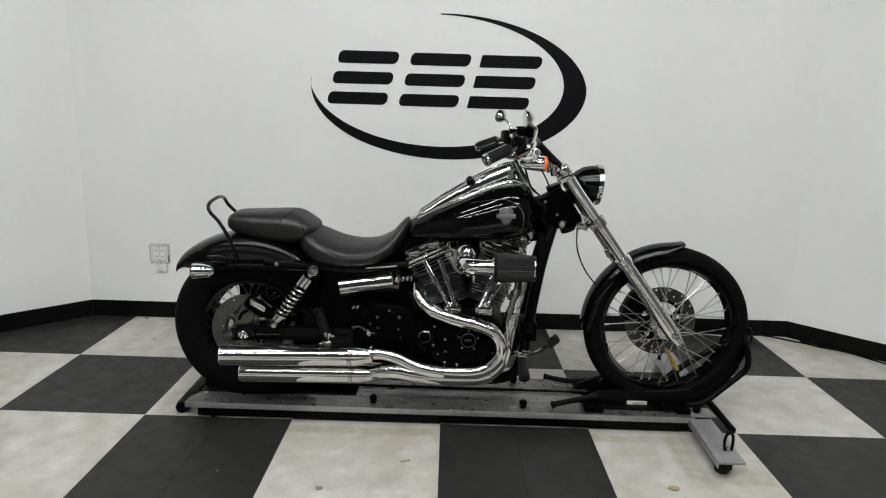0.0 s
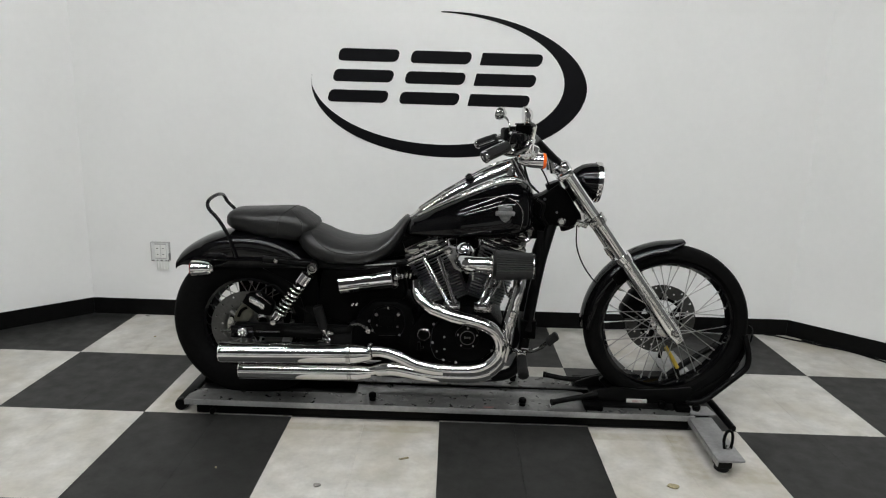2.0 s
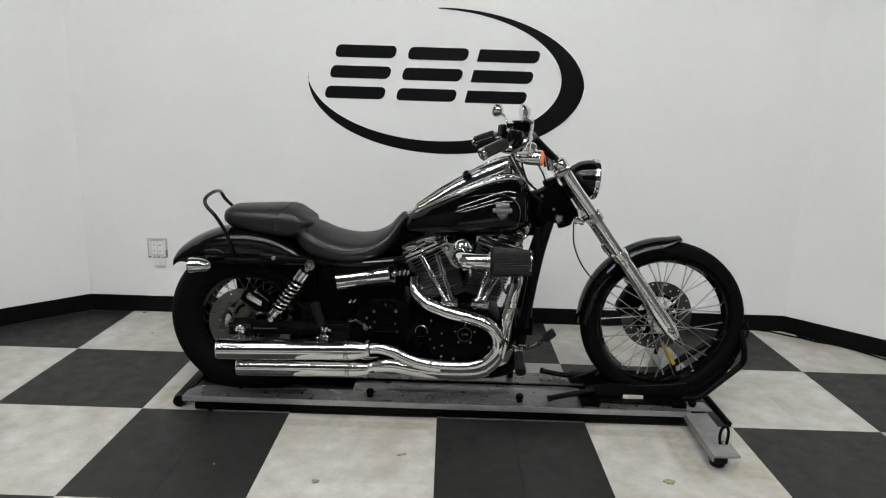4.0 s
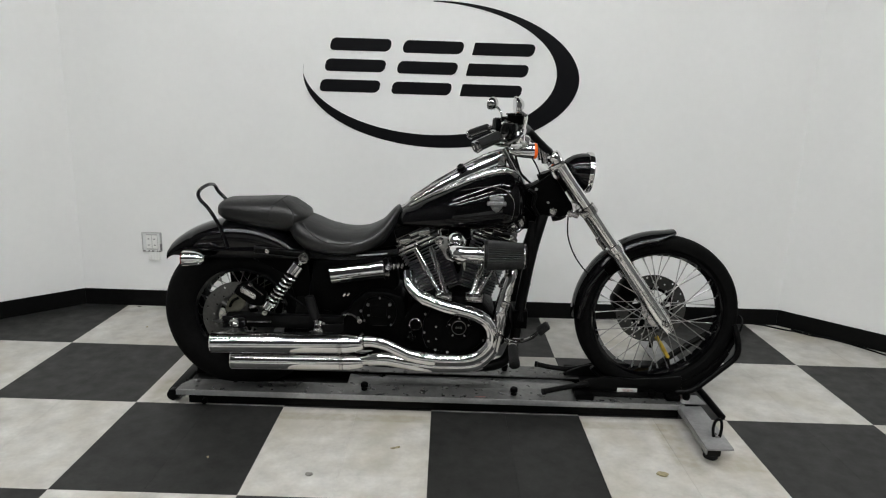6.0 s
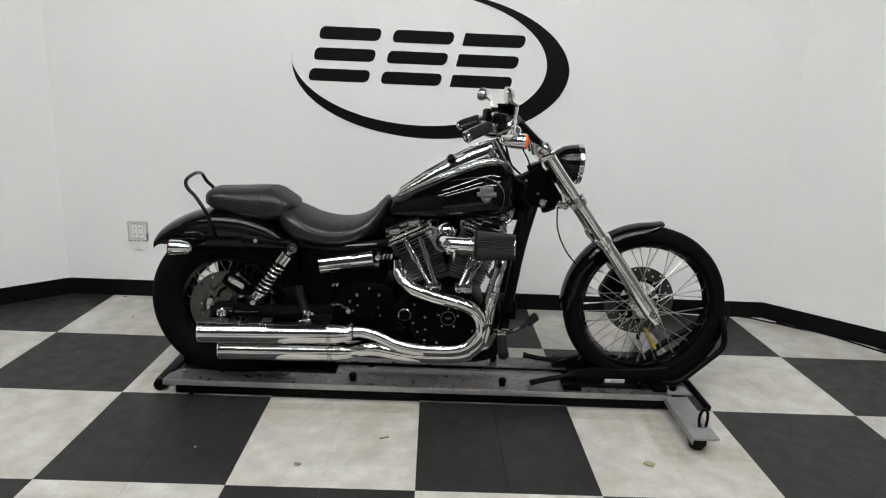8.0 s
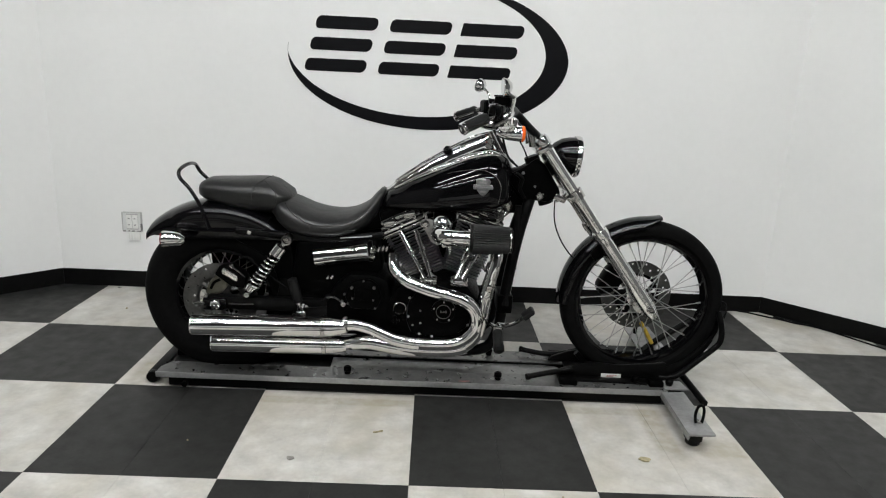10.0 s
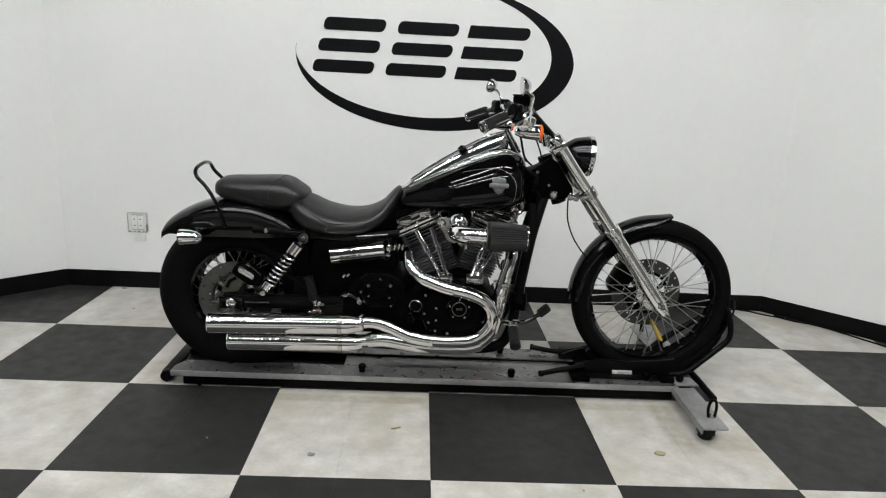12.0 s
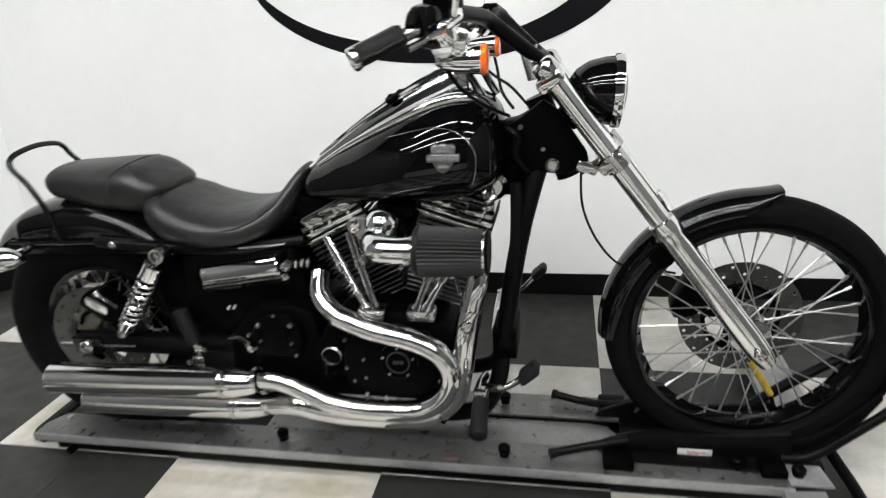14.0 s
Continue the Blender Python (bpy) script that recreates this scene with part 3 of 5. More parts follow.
# seats
PILLION = [(-0.264, 0.792, 0.812, 0.030), (-0.256, 0.776, 0.830, 0.070), (-0.230, 0.758, 0.845, 0.092), (-0.12, 0.734, 0.851, 0.108), (-0.02, 0.722, 0.856, 0.115), (0.025, 0.722, 0.850, 0.116),
                                 (0.062, 0.742, 0.826, 0.108), (0.086, 0.762, 0.810, 0.090), (0.097, 0.778, 0.797, 0.055)]
pill = part("pillion_seat", body(PILLION, 36, 36, 2.7), LEATHER, bike, "black leather pillion pad")
part("seam", seam_on(PILLION, [(-0.045, 200), (-0.040, 170), (-0.030, 145), (-0.010, 120), (0.0, 90), (0.0, 60)], 2.7, 0.5, 0.0022), STITCH, pill)
part("seam", seam_on(PILLION, [(0.0, 118), (0.03, 140), (0.050, 158), (0.052, 180), (0.045, 200)], 2.7, 0.5, 0.0022), STITCH, pill)
SEAT = [(0.030, 0.715, 0.775, 0.085), (0.055, 0.685, 0.792, 0.125), (0.10, 0.650, 0.783, 0.148), (0.17, 0.640, 0.752, 0.160), (0.25, 0.639, 0.736, 0.158), (0.33, 0.652, 0.743, 0.145),
                          (0.395, 0.680, 0.776, 0.112), (0.436, 0.735, 0.822, 0.075), (0.458, 0.785, 0.838, 0.050), (0.466, 0.808, 0.833, 0.030)]
seat = part("seat", body(SEAT, 40, 40, 2.5, 0.45), LEATHER, bike, "black leather rider seat with a stitched seam")
part("seam", seam_on(SEAT, [(0.085, 132), (0.11, 148), (0.15, 160), (0.20, 166), (0.27, 164), (0.34, 158), (0.40, 150)], 2.5, 0.45, 0.0024), STITCH, seat)
part("seam", seam_on(SEAT, [(0.190, 166), (0.188, 182), (0.184, 205), (0.182, 225)], 2.5, 0.45, 0.002), STITCH, seat)

# fuel tank
TANK = [(0.452, 0.765, 0.805, 0.045), (0.470, 0.757, 0.828, 0.075), (0.56, 0.753, 0.882, 0.110), (0.66, 0.753, 0.934, 0.148), (0.76, 0.755, 0.980, 0.168), (0.84, 0.760, 1.008, 0.170),
                               (0.895, 0.768, 1.005, 0.157), (0.935, 0.788, 0.984, 0.130), (0.958, 0.818, 0.944, 0.085), (0.966, 0.85, 0.902, 0.045)]
tank = part("fuel_tank", body(TANK, 44, 48, 2.35, 0.27), PAINT, bike, "gloss black teardrop fuel tank")
con = part("console", body([(0.462, 0.800, 0.832, 0.022), (0.50, 0.82, 0.864, 0.032), (0.60, 0.86, 0.932, 0.038), (0.68, 0.90, 0.980, 0.042), (0.75, 0.93, 1.020, 0.046), (0.82, 0.96, 1.052, 0.048), (0.860, 0.98, 1.068, 0.042), (0.878, 1.00, 1.056, 0.028)], 30, 24, 3.2), CHROME, tank, "chrome tank console")
for s in (-1, 1):
    part("console_trim", tube([at(0.50, s * 0.022, 0.862), at(0.60, s * 0.027, 0.931), at(0.68, s * 0.031, 0.979), at(0.75, s * 0.035, 1.018), at(0.82, s * 0.037, 1.050), at(0.866, s * 0.030, 1.066)], [0.003, 0.005, 0.007, 0.0085, 0.009, 0.007], 10), CHROME, con, "chrome console edge")
for s in (-1, 1):
    part("chrome_strip", tube([on_body(TANK, x, radians(90 - s * 26), 2.35, 0.27, 0.001) for x in (0.50, 0.58, 0.66, 0.74, 0.80, 0.86, 0.90)], [0.004, 0.008, 0.010, 0.012, 0.014, 0.015, 0.006], 12), CHROME, tank, "chrome side strip")
    part("fuel_cap", lathe([(0.013, 0), (0.017, 0.004), (0.017, 0.013), (0.013, 0.017), (0.006, 0.017), (0.005, 0.021), (0, 0.021)], at(0.703, s * 0.042, 0.985), (-0.45, s * 0.25, 1), 20), SATIN, tank, "black fuel cap")
part("speedometer", lathe([(0.036, -0.02), (0.038, 0.0), (0.038, 0.006), (0.033, 0.009), (0.031, 0.005), (0, 0.005)], at(0.80, 0, 1.042), (-0.45, 0, 1), 32), CHROME_W, tank, "round gauge with a chrome rim")
part("pinstripe", tube([on_body(TANK, x, radians(a), 2.35, 0.27, 0.0006) for x, a in ((0.70, 134), (0.76, 138), (0.82, 143), (0.87, 151), (0.90, 163), (0.903, 176), (0.895, 190))], 0.0014, 6), CHROME_W, tank, "thin silver pinstripe")
def tilted(bm):
    """Leans a badge back with the tank's side."""
    for v in bm.verts:
        v.co.y += (v.co.z - 0.865) * 0.17
    return bm


SHIELD = [(0.835, 0.9115), (0.845, 0.908), (0.856, 0.9095), (0.862, 0.902), (0.860, 0.880), (0.856, 0.866), (0.847, 0.854), (0.835, 0.847), (0.823, 0.854), (0.814, 0.866), (0.810, 0.880), (0.808, 0.902), (0.814, 0.9095), (0.825, 0.908)]
part("emblem", tilted(joined(slab(SHIELD, MID - 0.1730, MID - 0.155, 0.002), slab([(0.799, 0.872), (0.871, 0.872), (0.871, 0.888), (0.799, 0.888)], MID - 0.1755, MID - 0.156, 0.0015))), EMBLEM, tank, "raised pewter badge")
part("emblem_bars", tilted(joined(slab([(0.822, 0.893), (0.848, 0.893), (0.848, 0.898), (0.822, 0.898)], MID - 0.1736, MID - 0.1725), slab([(0.825, 0.860), (0.845, 0.860), (0.845, 0.866), (0.825, 0.866)], MID - 0.1736, MID - 0.1725),
                                  *[slab([(0.803 + 0.0085 * k, 0.8765), (0.8085 + 0.0085 * k, 0.8765), (0.8085 + 0.0085 * k, 0.8835), (0.803 + 0.0085 * k, 0.8835)], MID - 0.1761, MID - 0.175) for k in range(8)])), PLASTIC_D, tank)

# frame and neck
backbone = joined(tube([at(1.045, 0, 0.94), at(0.9, 0, 0.86), at(0.6, 0, 0.76), at(0.35, 0, 0.63)], 0.028, 14),
                  rod(at(1.105, 0, 0.80), at(1.030, 0, 0.985), 0.030, 20))
part("frame_backbone", backbone, FRAME, bike, "black steel frame tube")
for s in (-1, 1):
    part("frame_downtube", tube([at(1.045, s * 0.03, 0.86), at(1.02, s * 0.05, 0.78), at(0.995, s * 0.065, 0.68), at(0.973, s * 0.08, 0.56), at(0.952, s * 0.095, 0.42), at(0.93, s * 0.105, 0.28), at(0.86, s * 0.115, 0.205), at(0.6, s * 0.12, 0.20), at(0.3, s * 0.12, 0.21)], 0.022, 14), FRAME, bike, "black frame downtube")
    part("frame_rear_tube", tube([at(0.46, s * 0.09, 0.66), at(0.28, s * 0.115, 0.645), at(0.1, s * 0.12, 0.648), at(-0.1, s * 0.12, 0.662)], 0.015, 10), FRAME, bike)
part("wiring_loom", tube([at(0.985, -0.075, 0.80), at(0.985, -0.085, 0.65), at(0.965, -0.10, 0.50), at(0.955, -0.12, 0.40)], [0.014, 0.017, 0.013, 0.016], 10), RUBBER, bike)
part("voltage_regulator", box(at(0.955, -0.06, 0.405), (0.06, 0.13, 0.075), 0.006), SATIN, bike, "black regulator block")
neck = slab([(0.945, 0.930), (0.985, 0.935), (1.035, 0.965), (1.09, 0.90), (1.115, 0.87), (1.07, 0.82), (0.99, 0.815), (0.955, 0.86)], MID - 0.045, MID + 0.045, 0.012)
part("neck_harness", tube([at(0.965, -0.075, 0.925), at(0.99, -0.078, 0.905), at(0.985, -0.08, 0.865), at(1.01, -0.072, 0.825)], [0.007, 0.009, 0.008, 0.006], 8), FRAME, bike)
for x, z, r in ((0.995, 0.925, 0.006), (1.045, 0.875, 0.005), (0.985, 0.855, 0.005)):
    part("neck_screw", bolt(at(x, -0.064, z), SIDE, r), BOLT, bike)
# Dark block added to close the see-through gap below the tank's front.
part("neck_gusset", box(at(0.975, 0, 0.80), (0.075, 0.07, 0.085), 0.012), SATIN, bike)
part("steering_neck", neck, SATIN, bike, "black steering neck")
part("neck_cover", slab([(0.955, 0.925), (0.99, 0.942), (1.045, 0.985), (1.078, 0.962), (1.142, 0.868), (1.148, 0.838), (1.10, 0.815), (1.0, 0.822), (0.96, 0.87)], MID - 0.062, MID - 0.046, 0.006), SATIN, bike)
part("neck_bolt", joined(lathe([(0.017, 0), (0.017, 0.006), (0.014, 0.009), (0.010, 0.004), (0, 0.004)], at(1.066, -0.064, 0.838), SIDE, 20)), CHROME_W, bike, "chrome ring fastener")

# fork
FD = Vector((0.505, 0, -0.672)).normalized()
FU = Vector((-FD.z, 0, FD.x))
for s in (-1, 1):
    top = at(1.046, s * 0.10, 1.060)
    leg = part("fork_leg", joined(lathe([(0.020, -0.004), (0.0235, 0.0), (0.0235, 0.46)], top, FD, 28)), HARD_CHROME, bike, "polished fork tube")
    part("fork_slider", lathe([(0.0235, 0.425), (0.030, 0.428), (0.032, 0.445), (0.032, 0.462), (0.0285, 0.470), (0.0285, 0.50), (0.0295, 0.78), (0.028, 0.82), (0.020, 0.862), (0.012, 0.868), (0, 0.868)], top, FD, 28), SLIDER, leg, "polished aluminium fork slider")
    part("fork_cap", lathe([(0.026, 0.03), (0.028, 0.026), (0.028, 0.0), (0.024, -0.008), (0.017, -0.012), (0, -0.012)], top, FD, 24), CHROME, leg, "chrome fork cap")
    part("fork_collar", lathe([(0.0235, 0.235), (0.029, 0.238), (0.029, 0.275), (0.0235, 0.278)], top, FD, 24), CHROME_W, leg)
    part("axle_end", lathe([(0.014, 0.0), (0.014, 0.012), (0.008, 0.014), (0, 0.010)], FW + Vector((0, s * 0.128, 0)), (0, s, 0), 12), CHROME_W, leg)
for h, nm in ((0.035, "upper_clamp"), (0.255, "lower_clamp")):
    c = at(1.046, 0, 1.06) + FD * h
    turn = Matrix(((FU.x, 0, FD.x, 0), (0, 1, 0, 0), (FU.z, 0, FD.z, 0), (0, 0, 0, 1)))
    part(nm, box(c - FU * 0.008, (0.062, 0.255, 0.034), 0.012, turn), CHROME if nm == "upper_clamp" else CHROME_W, bike, "chrome fork clamp")
part("clamp_bracket", joined(box(at(1.142, -0.075, 0.835), (0.05, 0.03, 0.024), 0.006, rot("Y", 20)), rod(at(1.13, -0.07, 0.822), at(1.17, -0.07, 0.85), 0.007, 10)), CHROME_W, bike)
part("axle", rod(FW + Vector((0, -0.135, 0)), FW + Vector((0, 0.135, 0)), 0.0095, 14), CHROME_W, bike)
part("brake_hose", tube([at(1.13, -0.05, 0.822), at(1.135, -0.055, 0.74), at(1.165, -0.06, 0.665), at(1.215, -0.05, 0.600), at(1.27, 0.02, 0.56), at(1.37, 0.055, 0.53)], 0.0028, 8), RUBBER, bike, "thin black brake hose")

# headlamp
HD = Vector((1, 0, -0.06)).normalized()
HC = at(1.207, 0, 0.990)
hl = part("headlamp", lathe([(0, -0.112), (0.022, -0.108), (0.045, -0.094), (0.064, -0.066), (0.073, -0.034), (0.076, -0.008), (0.072, -0.006)], HC, HD, 40), PAINT, bike, "gloss black bullet headlamp")
part("trim_ring", lathe([(0.074, -0.012), (0.080, -0.010), (0.082, 0.000), (0.080, 0.009), (0.071, 0.012), (0.068, 0.004)], HC, HD, 40, True), CHROME, hl, "chrome headlamp rim")
part("reflector_bowl", lathe([(0.069, 0.003), (0.055, -0.022), (0.03, -0.042), (0, -0.046)], HC, HD, 32), CHROME, hl)
part("lens", lathe([(0.069, 0.006), (0.055, 0.014), (0.03, 0.020), (0, 0.022)], HC, HD, 32), GLASS, hl, "clear glass lens")
part("headlamp_bracket", box(at(1.108, 0, 0.943), (0.06, 0.04, 0.05), 0.008, rot("Y", 40)), SATIN, hl)

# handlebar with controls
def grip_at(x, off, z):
    """A handlebar point, set wider along the camera's sight lines to fit its view."""
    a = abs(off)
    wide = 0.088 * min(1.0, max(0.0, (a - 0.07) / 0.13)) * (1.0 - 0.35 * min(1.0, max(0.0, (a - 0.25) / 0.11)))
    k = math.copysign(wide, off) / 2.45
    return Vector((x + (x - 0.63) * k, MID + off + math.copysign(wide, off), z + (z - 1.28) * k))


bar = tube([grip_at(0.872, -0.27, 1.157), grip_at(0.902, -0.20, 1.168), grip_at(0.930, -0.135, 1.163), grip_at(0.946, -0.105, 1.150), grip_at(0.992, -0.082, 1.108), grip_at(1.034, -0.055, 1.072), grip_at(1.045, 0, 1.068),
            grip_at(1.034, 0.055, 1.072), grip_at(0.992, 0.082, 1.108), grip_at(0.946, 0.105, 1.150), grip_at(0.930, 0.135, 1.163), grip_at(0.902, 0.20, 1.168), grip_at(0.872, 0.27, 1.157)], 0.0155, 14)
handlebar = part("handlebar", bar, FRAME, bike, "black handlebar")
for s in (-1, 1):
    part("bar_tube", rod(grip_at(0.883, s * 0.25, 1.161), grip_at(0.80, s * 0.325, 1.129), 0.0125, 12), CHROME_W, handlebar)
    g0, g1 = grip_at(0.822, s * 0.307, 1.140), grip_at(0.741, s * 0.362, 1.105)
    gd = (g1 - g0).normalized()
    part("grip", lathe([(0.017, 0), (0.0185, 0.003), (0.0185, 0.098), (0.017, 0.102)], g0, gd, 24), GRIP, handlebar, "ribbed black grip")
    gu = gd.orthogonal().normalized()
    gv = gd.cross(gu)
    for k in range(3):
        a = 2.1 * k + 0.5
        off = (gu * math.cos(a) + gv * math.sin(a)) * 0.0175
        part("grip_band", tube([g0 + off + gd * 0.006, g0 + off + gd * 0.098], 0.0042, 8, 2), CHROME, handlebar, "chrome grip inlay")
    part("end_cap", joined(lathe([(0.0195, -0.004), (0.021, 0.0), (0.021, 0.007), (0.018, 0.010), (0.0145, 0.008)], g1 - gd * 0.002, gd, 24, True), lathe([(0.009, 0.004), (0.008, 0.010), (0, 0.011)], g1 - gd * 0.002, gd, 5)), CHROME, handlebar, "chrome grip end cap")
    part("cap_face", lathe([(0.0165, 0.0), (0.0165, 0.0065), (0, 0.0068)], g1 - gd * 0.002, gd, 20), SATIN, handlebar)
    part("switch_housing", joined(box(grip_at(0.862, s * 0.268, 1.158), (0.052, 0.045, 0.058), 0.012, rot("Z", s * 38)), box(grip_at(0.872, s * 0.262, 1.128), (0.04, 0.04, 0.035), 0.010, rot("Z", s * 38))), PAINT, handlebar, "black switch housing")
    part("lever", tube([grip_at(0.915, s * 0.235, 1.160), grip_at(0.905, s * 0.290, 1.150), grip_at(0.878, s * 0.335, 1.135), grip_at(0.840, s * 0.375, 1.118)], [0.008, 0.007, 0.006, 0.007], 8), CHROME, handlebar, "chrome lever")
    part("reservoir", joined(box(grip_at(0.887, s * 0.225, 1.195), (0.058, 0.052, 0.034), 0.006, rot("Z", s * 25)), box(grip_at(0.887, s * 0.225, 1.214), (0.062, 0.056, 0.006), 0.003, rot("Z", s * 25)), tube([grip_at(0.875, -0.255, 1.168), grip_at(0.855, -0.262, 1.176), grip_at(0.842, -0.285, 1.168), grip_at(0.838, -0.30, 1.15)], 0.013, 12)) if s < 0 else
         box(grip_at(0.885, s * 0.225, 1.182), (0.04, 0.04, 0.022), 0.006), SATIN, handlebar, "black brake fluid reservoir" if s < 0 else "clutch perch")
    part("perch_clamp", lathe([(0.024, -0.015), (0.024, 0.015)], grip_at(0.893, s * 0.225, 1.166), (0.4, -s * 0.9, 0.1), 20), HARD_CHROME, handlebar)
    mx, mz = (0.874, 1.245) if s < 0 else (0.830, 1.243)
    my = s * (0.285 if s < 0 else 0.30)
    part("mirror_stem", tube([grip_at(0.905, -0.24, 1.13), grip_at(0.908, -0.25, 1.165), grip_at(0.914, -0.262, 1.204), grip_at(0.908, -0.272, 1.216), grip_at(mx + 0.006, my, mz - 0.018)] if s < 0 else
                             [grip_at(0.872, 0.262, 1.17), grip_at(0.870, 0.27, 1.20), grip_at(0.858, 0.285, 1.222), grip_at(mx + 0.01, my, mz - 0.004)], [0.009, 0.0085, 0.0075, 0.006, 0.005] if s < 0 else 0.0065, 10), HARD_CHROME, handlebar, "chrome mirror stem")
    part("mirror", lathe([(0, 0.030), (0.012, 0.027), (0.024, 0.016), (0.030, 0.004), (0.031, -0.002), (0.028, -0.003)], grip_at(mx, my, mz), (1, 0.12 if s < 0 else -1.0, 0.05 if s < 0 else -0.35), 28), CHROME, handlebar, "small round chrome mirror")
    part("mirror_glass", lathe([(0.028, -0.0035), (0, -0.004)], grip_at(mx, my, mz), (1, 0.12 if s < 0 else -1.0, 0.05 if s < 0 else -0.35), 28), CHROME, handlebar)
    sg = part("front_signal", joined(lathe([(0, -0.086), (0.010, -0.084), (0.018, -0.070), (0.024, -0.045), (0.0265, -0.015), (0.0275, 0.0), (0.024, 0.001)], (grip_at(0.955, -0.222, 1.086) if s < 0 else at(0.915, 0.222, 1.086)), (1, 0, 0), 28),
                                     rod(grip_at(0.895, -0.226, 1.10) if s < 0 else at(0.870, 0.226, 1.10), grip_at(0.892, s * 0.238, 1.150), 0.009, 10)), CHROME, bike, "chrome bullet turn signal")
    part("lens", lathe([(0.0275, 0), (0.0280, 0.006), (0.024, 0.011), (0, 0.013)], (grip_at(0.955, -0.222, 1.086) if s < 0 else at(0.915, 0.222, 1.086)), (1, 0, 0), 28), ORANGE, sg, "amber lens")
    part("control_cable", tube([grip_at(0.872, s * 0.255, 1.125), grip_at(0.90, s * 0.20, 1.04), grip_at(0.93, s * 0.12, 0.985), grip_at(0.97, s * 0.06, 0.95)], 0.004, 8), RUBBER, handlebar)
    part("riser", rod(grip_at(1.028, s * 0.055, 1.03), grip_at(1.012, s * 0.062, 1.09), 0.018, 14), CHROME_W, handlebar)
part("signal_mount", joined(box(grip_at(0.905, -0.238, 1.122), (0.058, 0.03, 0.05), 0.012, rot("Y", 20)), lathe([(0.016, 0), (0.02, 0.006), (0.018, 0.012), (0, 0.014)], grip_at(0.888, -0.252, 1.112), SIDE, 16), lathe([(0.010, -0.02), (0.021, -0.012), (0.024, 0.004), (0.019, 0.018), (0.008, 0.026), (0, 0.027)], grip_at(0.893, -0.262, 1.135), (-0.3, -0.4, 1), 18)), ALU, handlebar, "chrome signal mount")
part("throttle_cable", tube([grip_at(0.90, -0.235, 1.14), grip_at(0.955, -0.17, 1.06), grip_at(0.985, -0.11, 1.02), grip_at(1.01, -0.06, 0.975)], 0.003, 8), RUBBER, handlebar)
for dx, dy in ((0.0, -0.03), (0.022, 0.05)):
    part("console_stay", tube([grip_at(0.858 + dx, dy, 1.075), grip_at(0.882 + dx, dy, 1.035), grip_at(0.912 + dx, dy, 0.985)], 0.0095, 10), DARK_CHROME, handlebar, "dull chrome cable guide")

# engine
CR = Vector((0.720, MID, 0.345))
eng = part("crankcase", slab([(0.47, 0.30), (0.50, 0.265), (0.80, 0.262), (0.855, 0.30), (0.872, 0.36), (0.855, 0.43), (0.80, 0.49), (0.74, 0.515), (0.62, 0.515), (0.53, 0.48), (0.48, 0.40)], MID - 0.175, MID + 0.16, 0.02), WRINKLE, bike, "black V-twin engine case")
part("cam_cover", slab([(0.585, 0.30), (0.66, 0.285), (0.76, 0.295), (0.815, 0.34), (0.82, 0.41), (0.78, 0.465), (0.70, 0.485), (0.61, 0.475), (0.57, 0.42), (0.565, 0.35)], MID - 0.205, MID - 0.170, 0.014), WRINKLE, eng, "black cam cover")
part("timing_cover", joined(lathe([(0.047, 0), (0.047, 0.010), (0.042, 0.014), (0.030, 0.014), (0.028, 0.012), (0, 0.012)], at(0.709, -0.203, 0.398), SIDE, 40)), SATIN, eng, "round black timing cover")
part("cover_badge", lathe([(0.028, 0), (0.030, 0.0015), (0.027, 0.003), (0.026, 0.0015)], at(0.709, -0.2145, 0.398), SIDE, 36, True), DISC, eng, "thin bright ring")
part("badge_bars", joined(*[box(at(0.709 + 0.009 * k, -0.2155, 0.398), (0.006, 0.003, 0.009), 0.0008) for k in (-1, 0, 1)]), DISC, eng)
for k in range(5):
    a = radians(90 + 72 * k)
    part("cover_screw", bolt(at(0.709 + 0.039 * math.cos(a), -0.2165, 0.398 + 0.039 * math.sin(a)), SIDE, 0.0034, 0.003), BOLT, eng)
for x, z in ((0.577, 0.445), (0.618, 0.487), (0.575, 0.37), (0.62, 0.30), (0.668, 0.292), (0.592, 0.335), (0.805, 0.345), (0.80, 0.44), (0.66, 0.487), (0.74, 0.48), (0.62, 0.395), (0.622, 0.345)):
    part("case_bolt", bolt(at(x, -0.199, z), SIDE, 0.0045, 0.008), BOLT, eng)
part("crank_plug", lathe([(0.025, 0), (0.025, 0.006), (0.0225, 0.008), (0.021, 0.005)], at(0.540, -0.2, 0.402), SIDE, 28, True), CHROME_W, eng, "bright rim")
part("plug_face", lathe([(0.021, 0), (0.021, 0.004), (0.010, 0.006), (0, 0.006)], at(0.540, -0.2, 0.402), SIDE, 28), SATIN, eng)
part("oil_fitting", joined(rod(at(0.52, -0.19, 0.365), at(0.525, -0.19, 0.33), 0.007, 10), rod(at(0.51, -0.19, 0.34), at(0.54, -0.19, 0.345), 0.005, 10)), SATIN, eng)
gear = part("gearbox", slab([(0.245, 0.29), (0.30, 0.265), (0.50, 0.27), (0.51, 0.42), (0.49, 0.50), (0.43, 0.52), (0.34, 0.52), (0.285, 0.47), (0.25, 0.40)], MID - 0.17, MID + 0.15, 0.018), WRINKLE, bike, "black gearbox housing")
part("side_cover", slab([(0.325, 0.435), (0.345, 0.49), (0.38, 0.505), (0.425, 0.505), (0.455, 0.485), (0.468, 0.43), (0.45, 0.385), (0.35, 0.385)], MID - 0.195, MID - 0.165, 0.012), SATIN, gear, "black clutch side cover")
part("cover_panel", box(at(0.396, -0.198, 0.448), (0.062, 0.008, 0.044), 0.004), WRINKLE, gear)
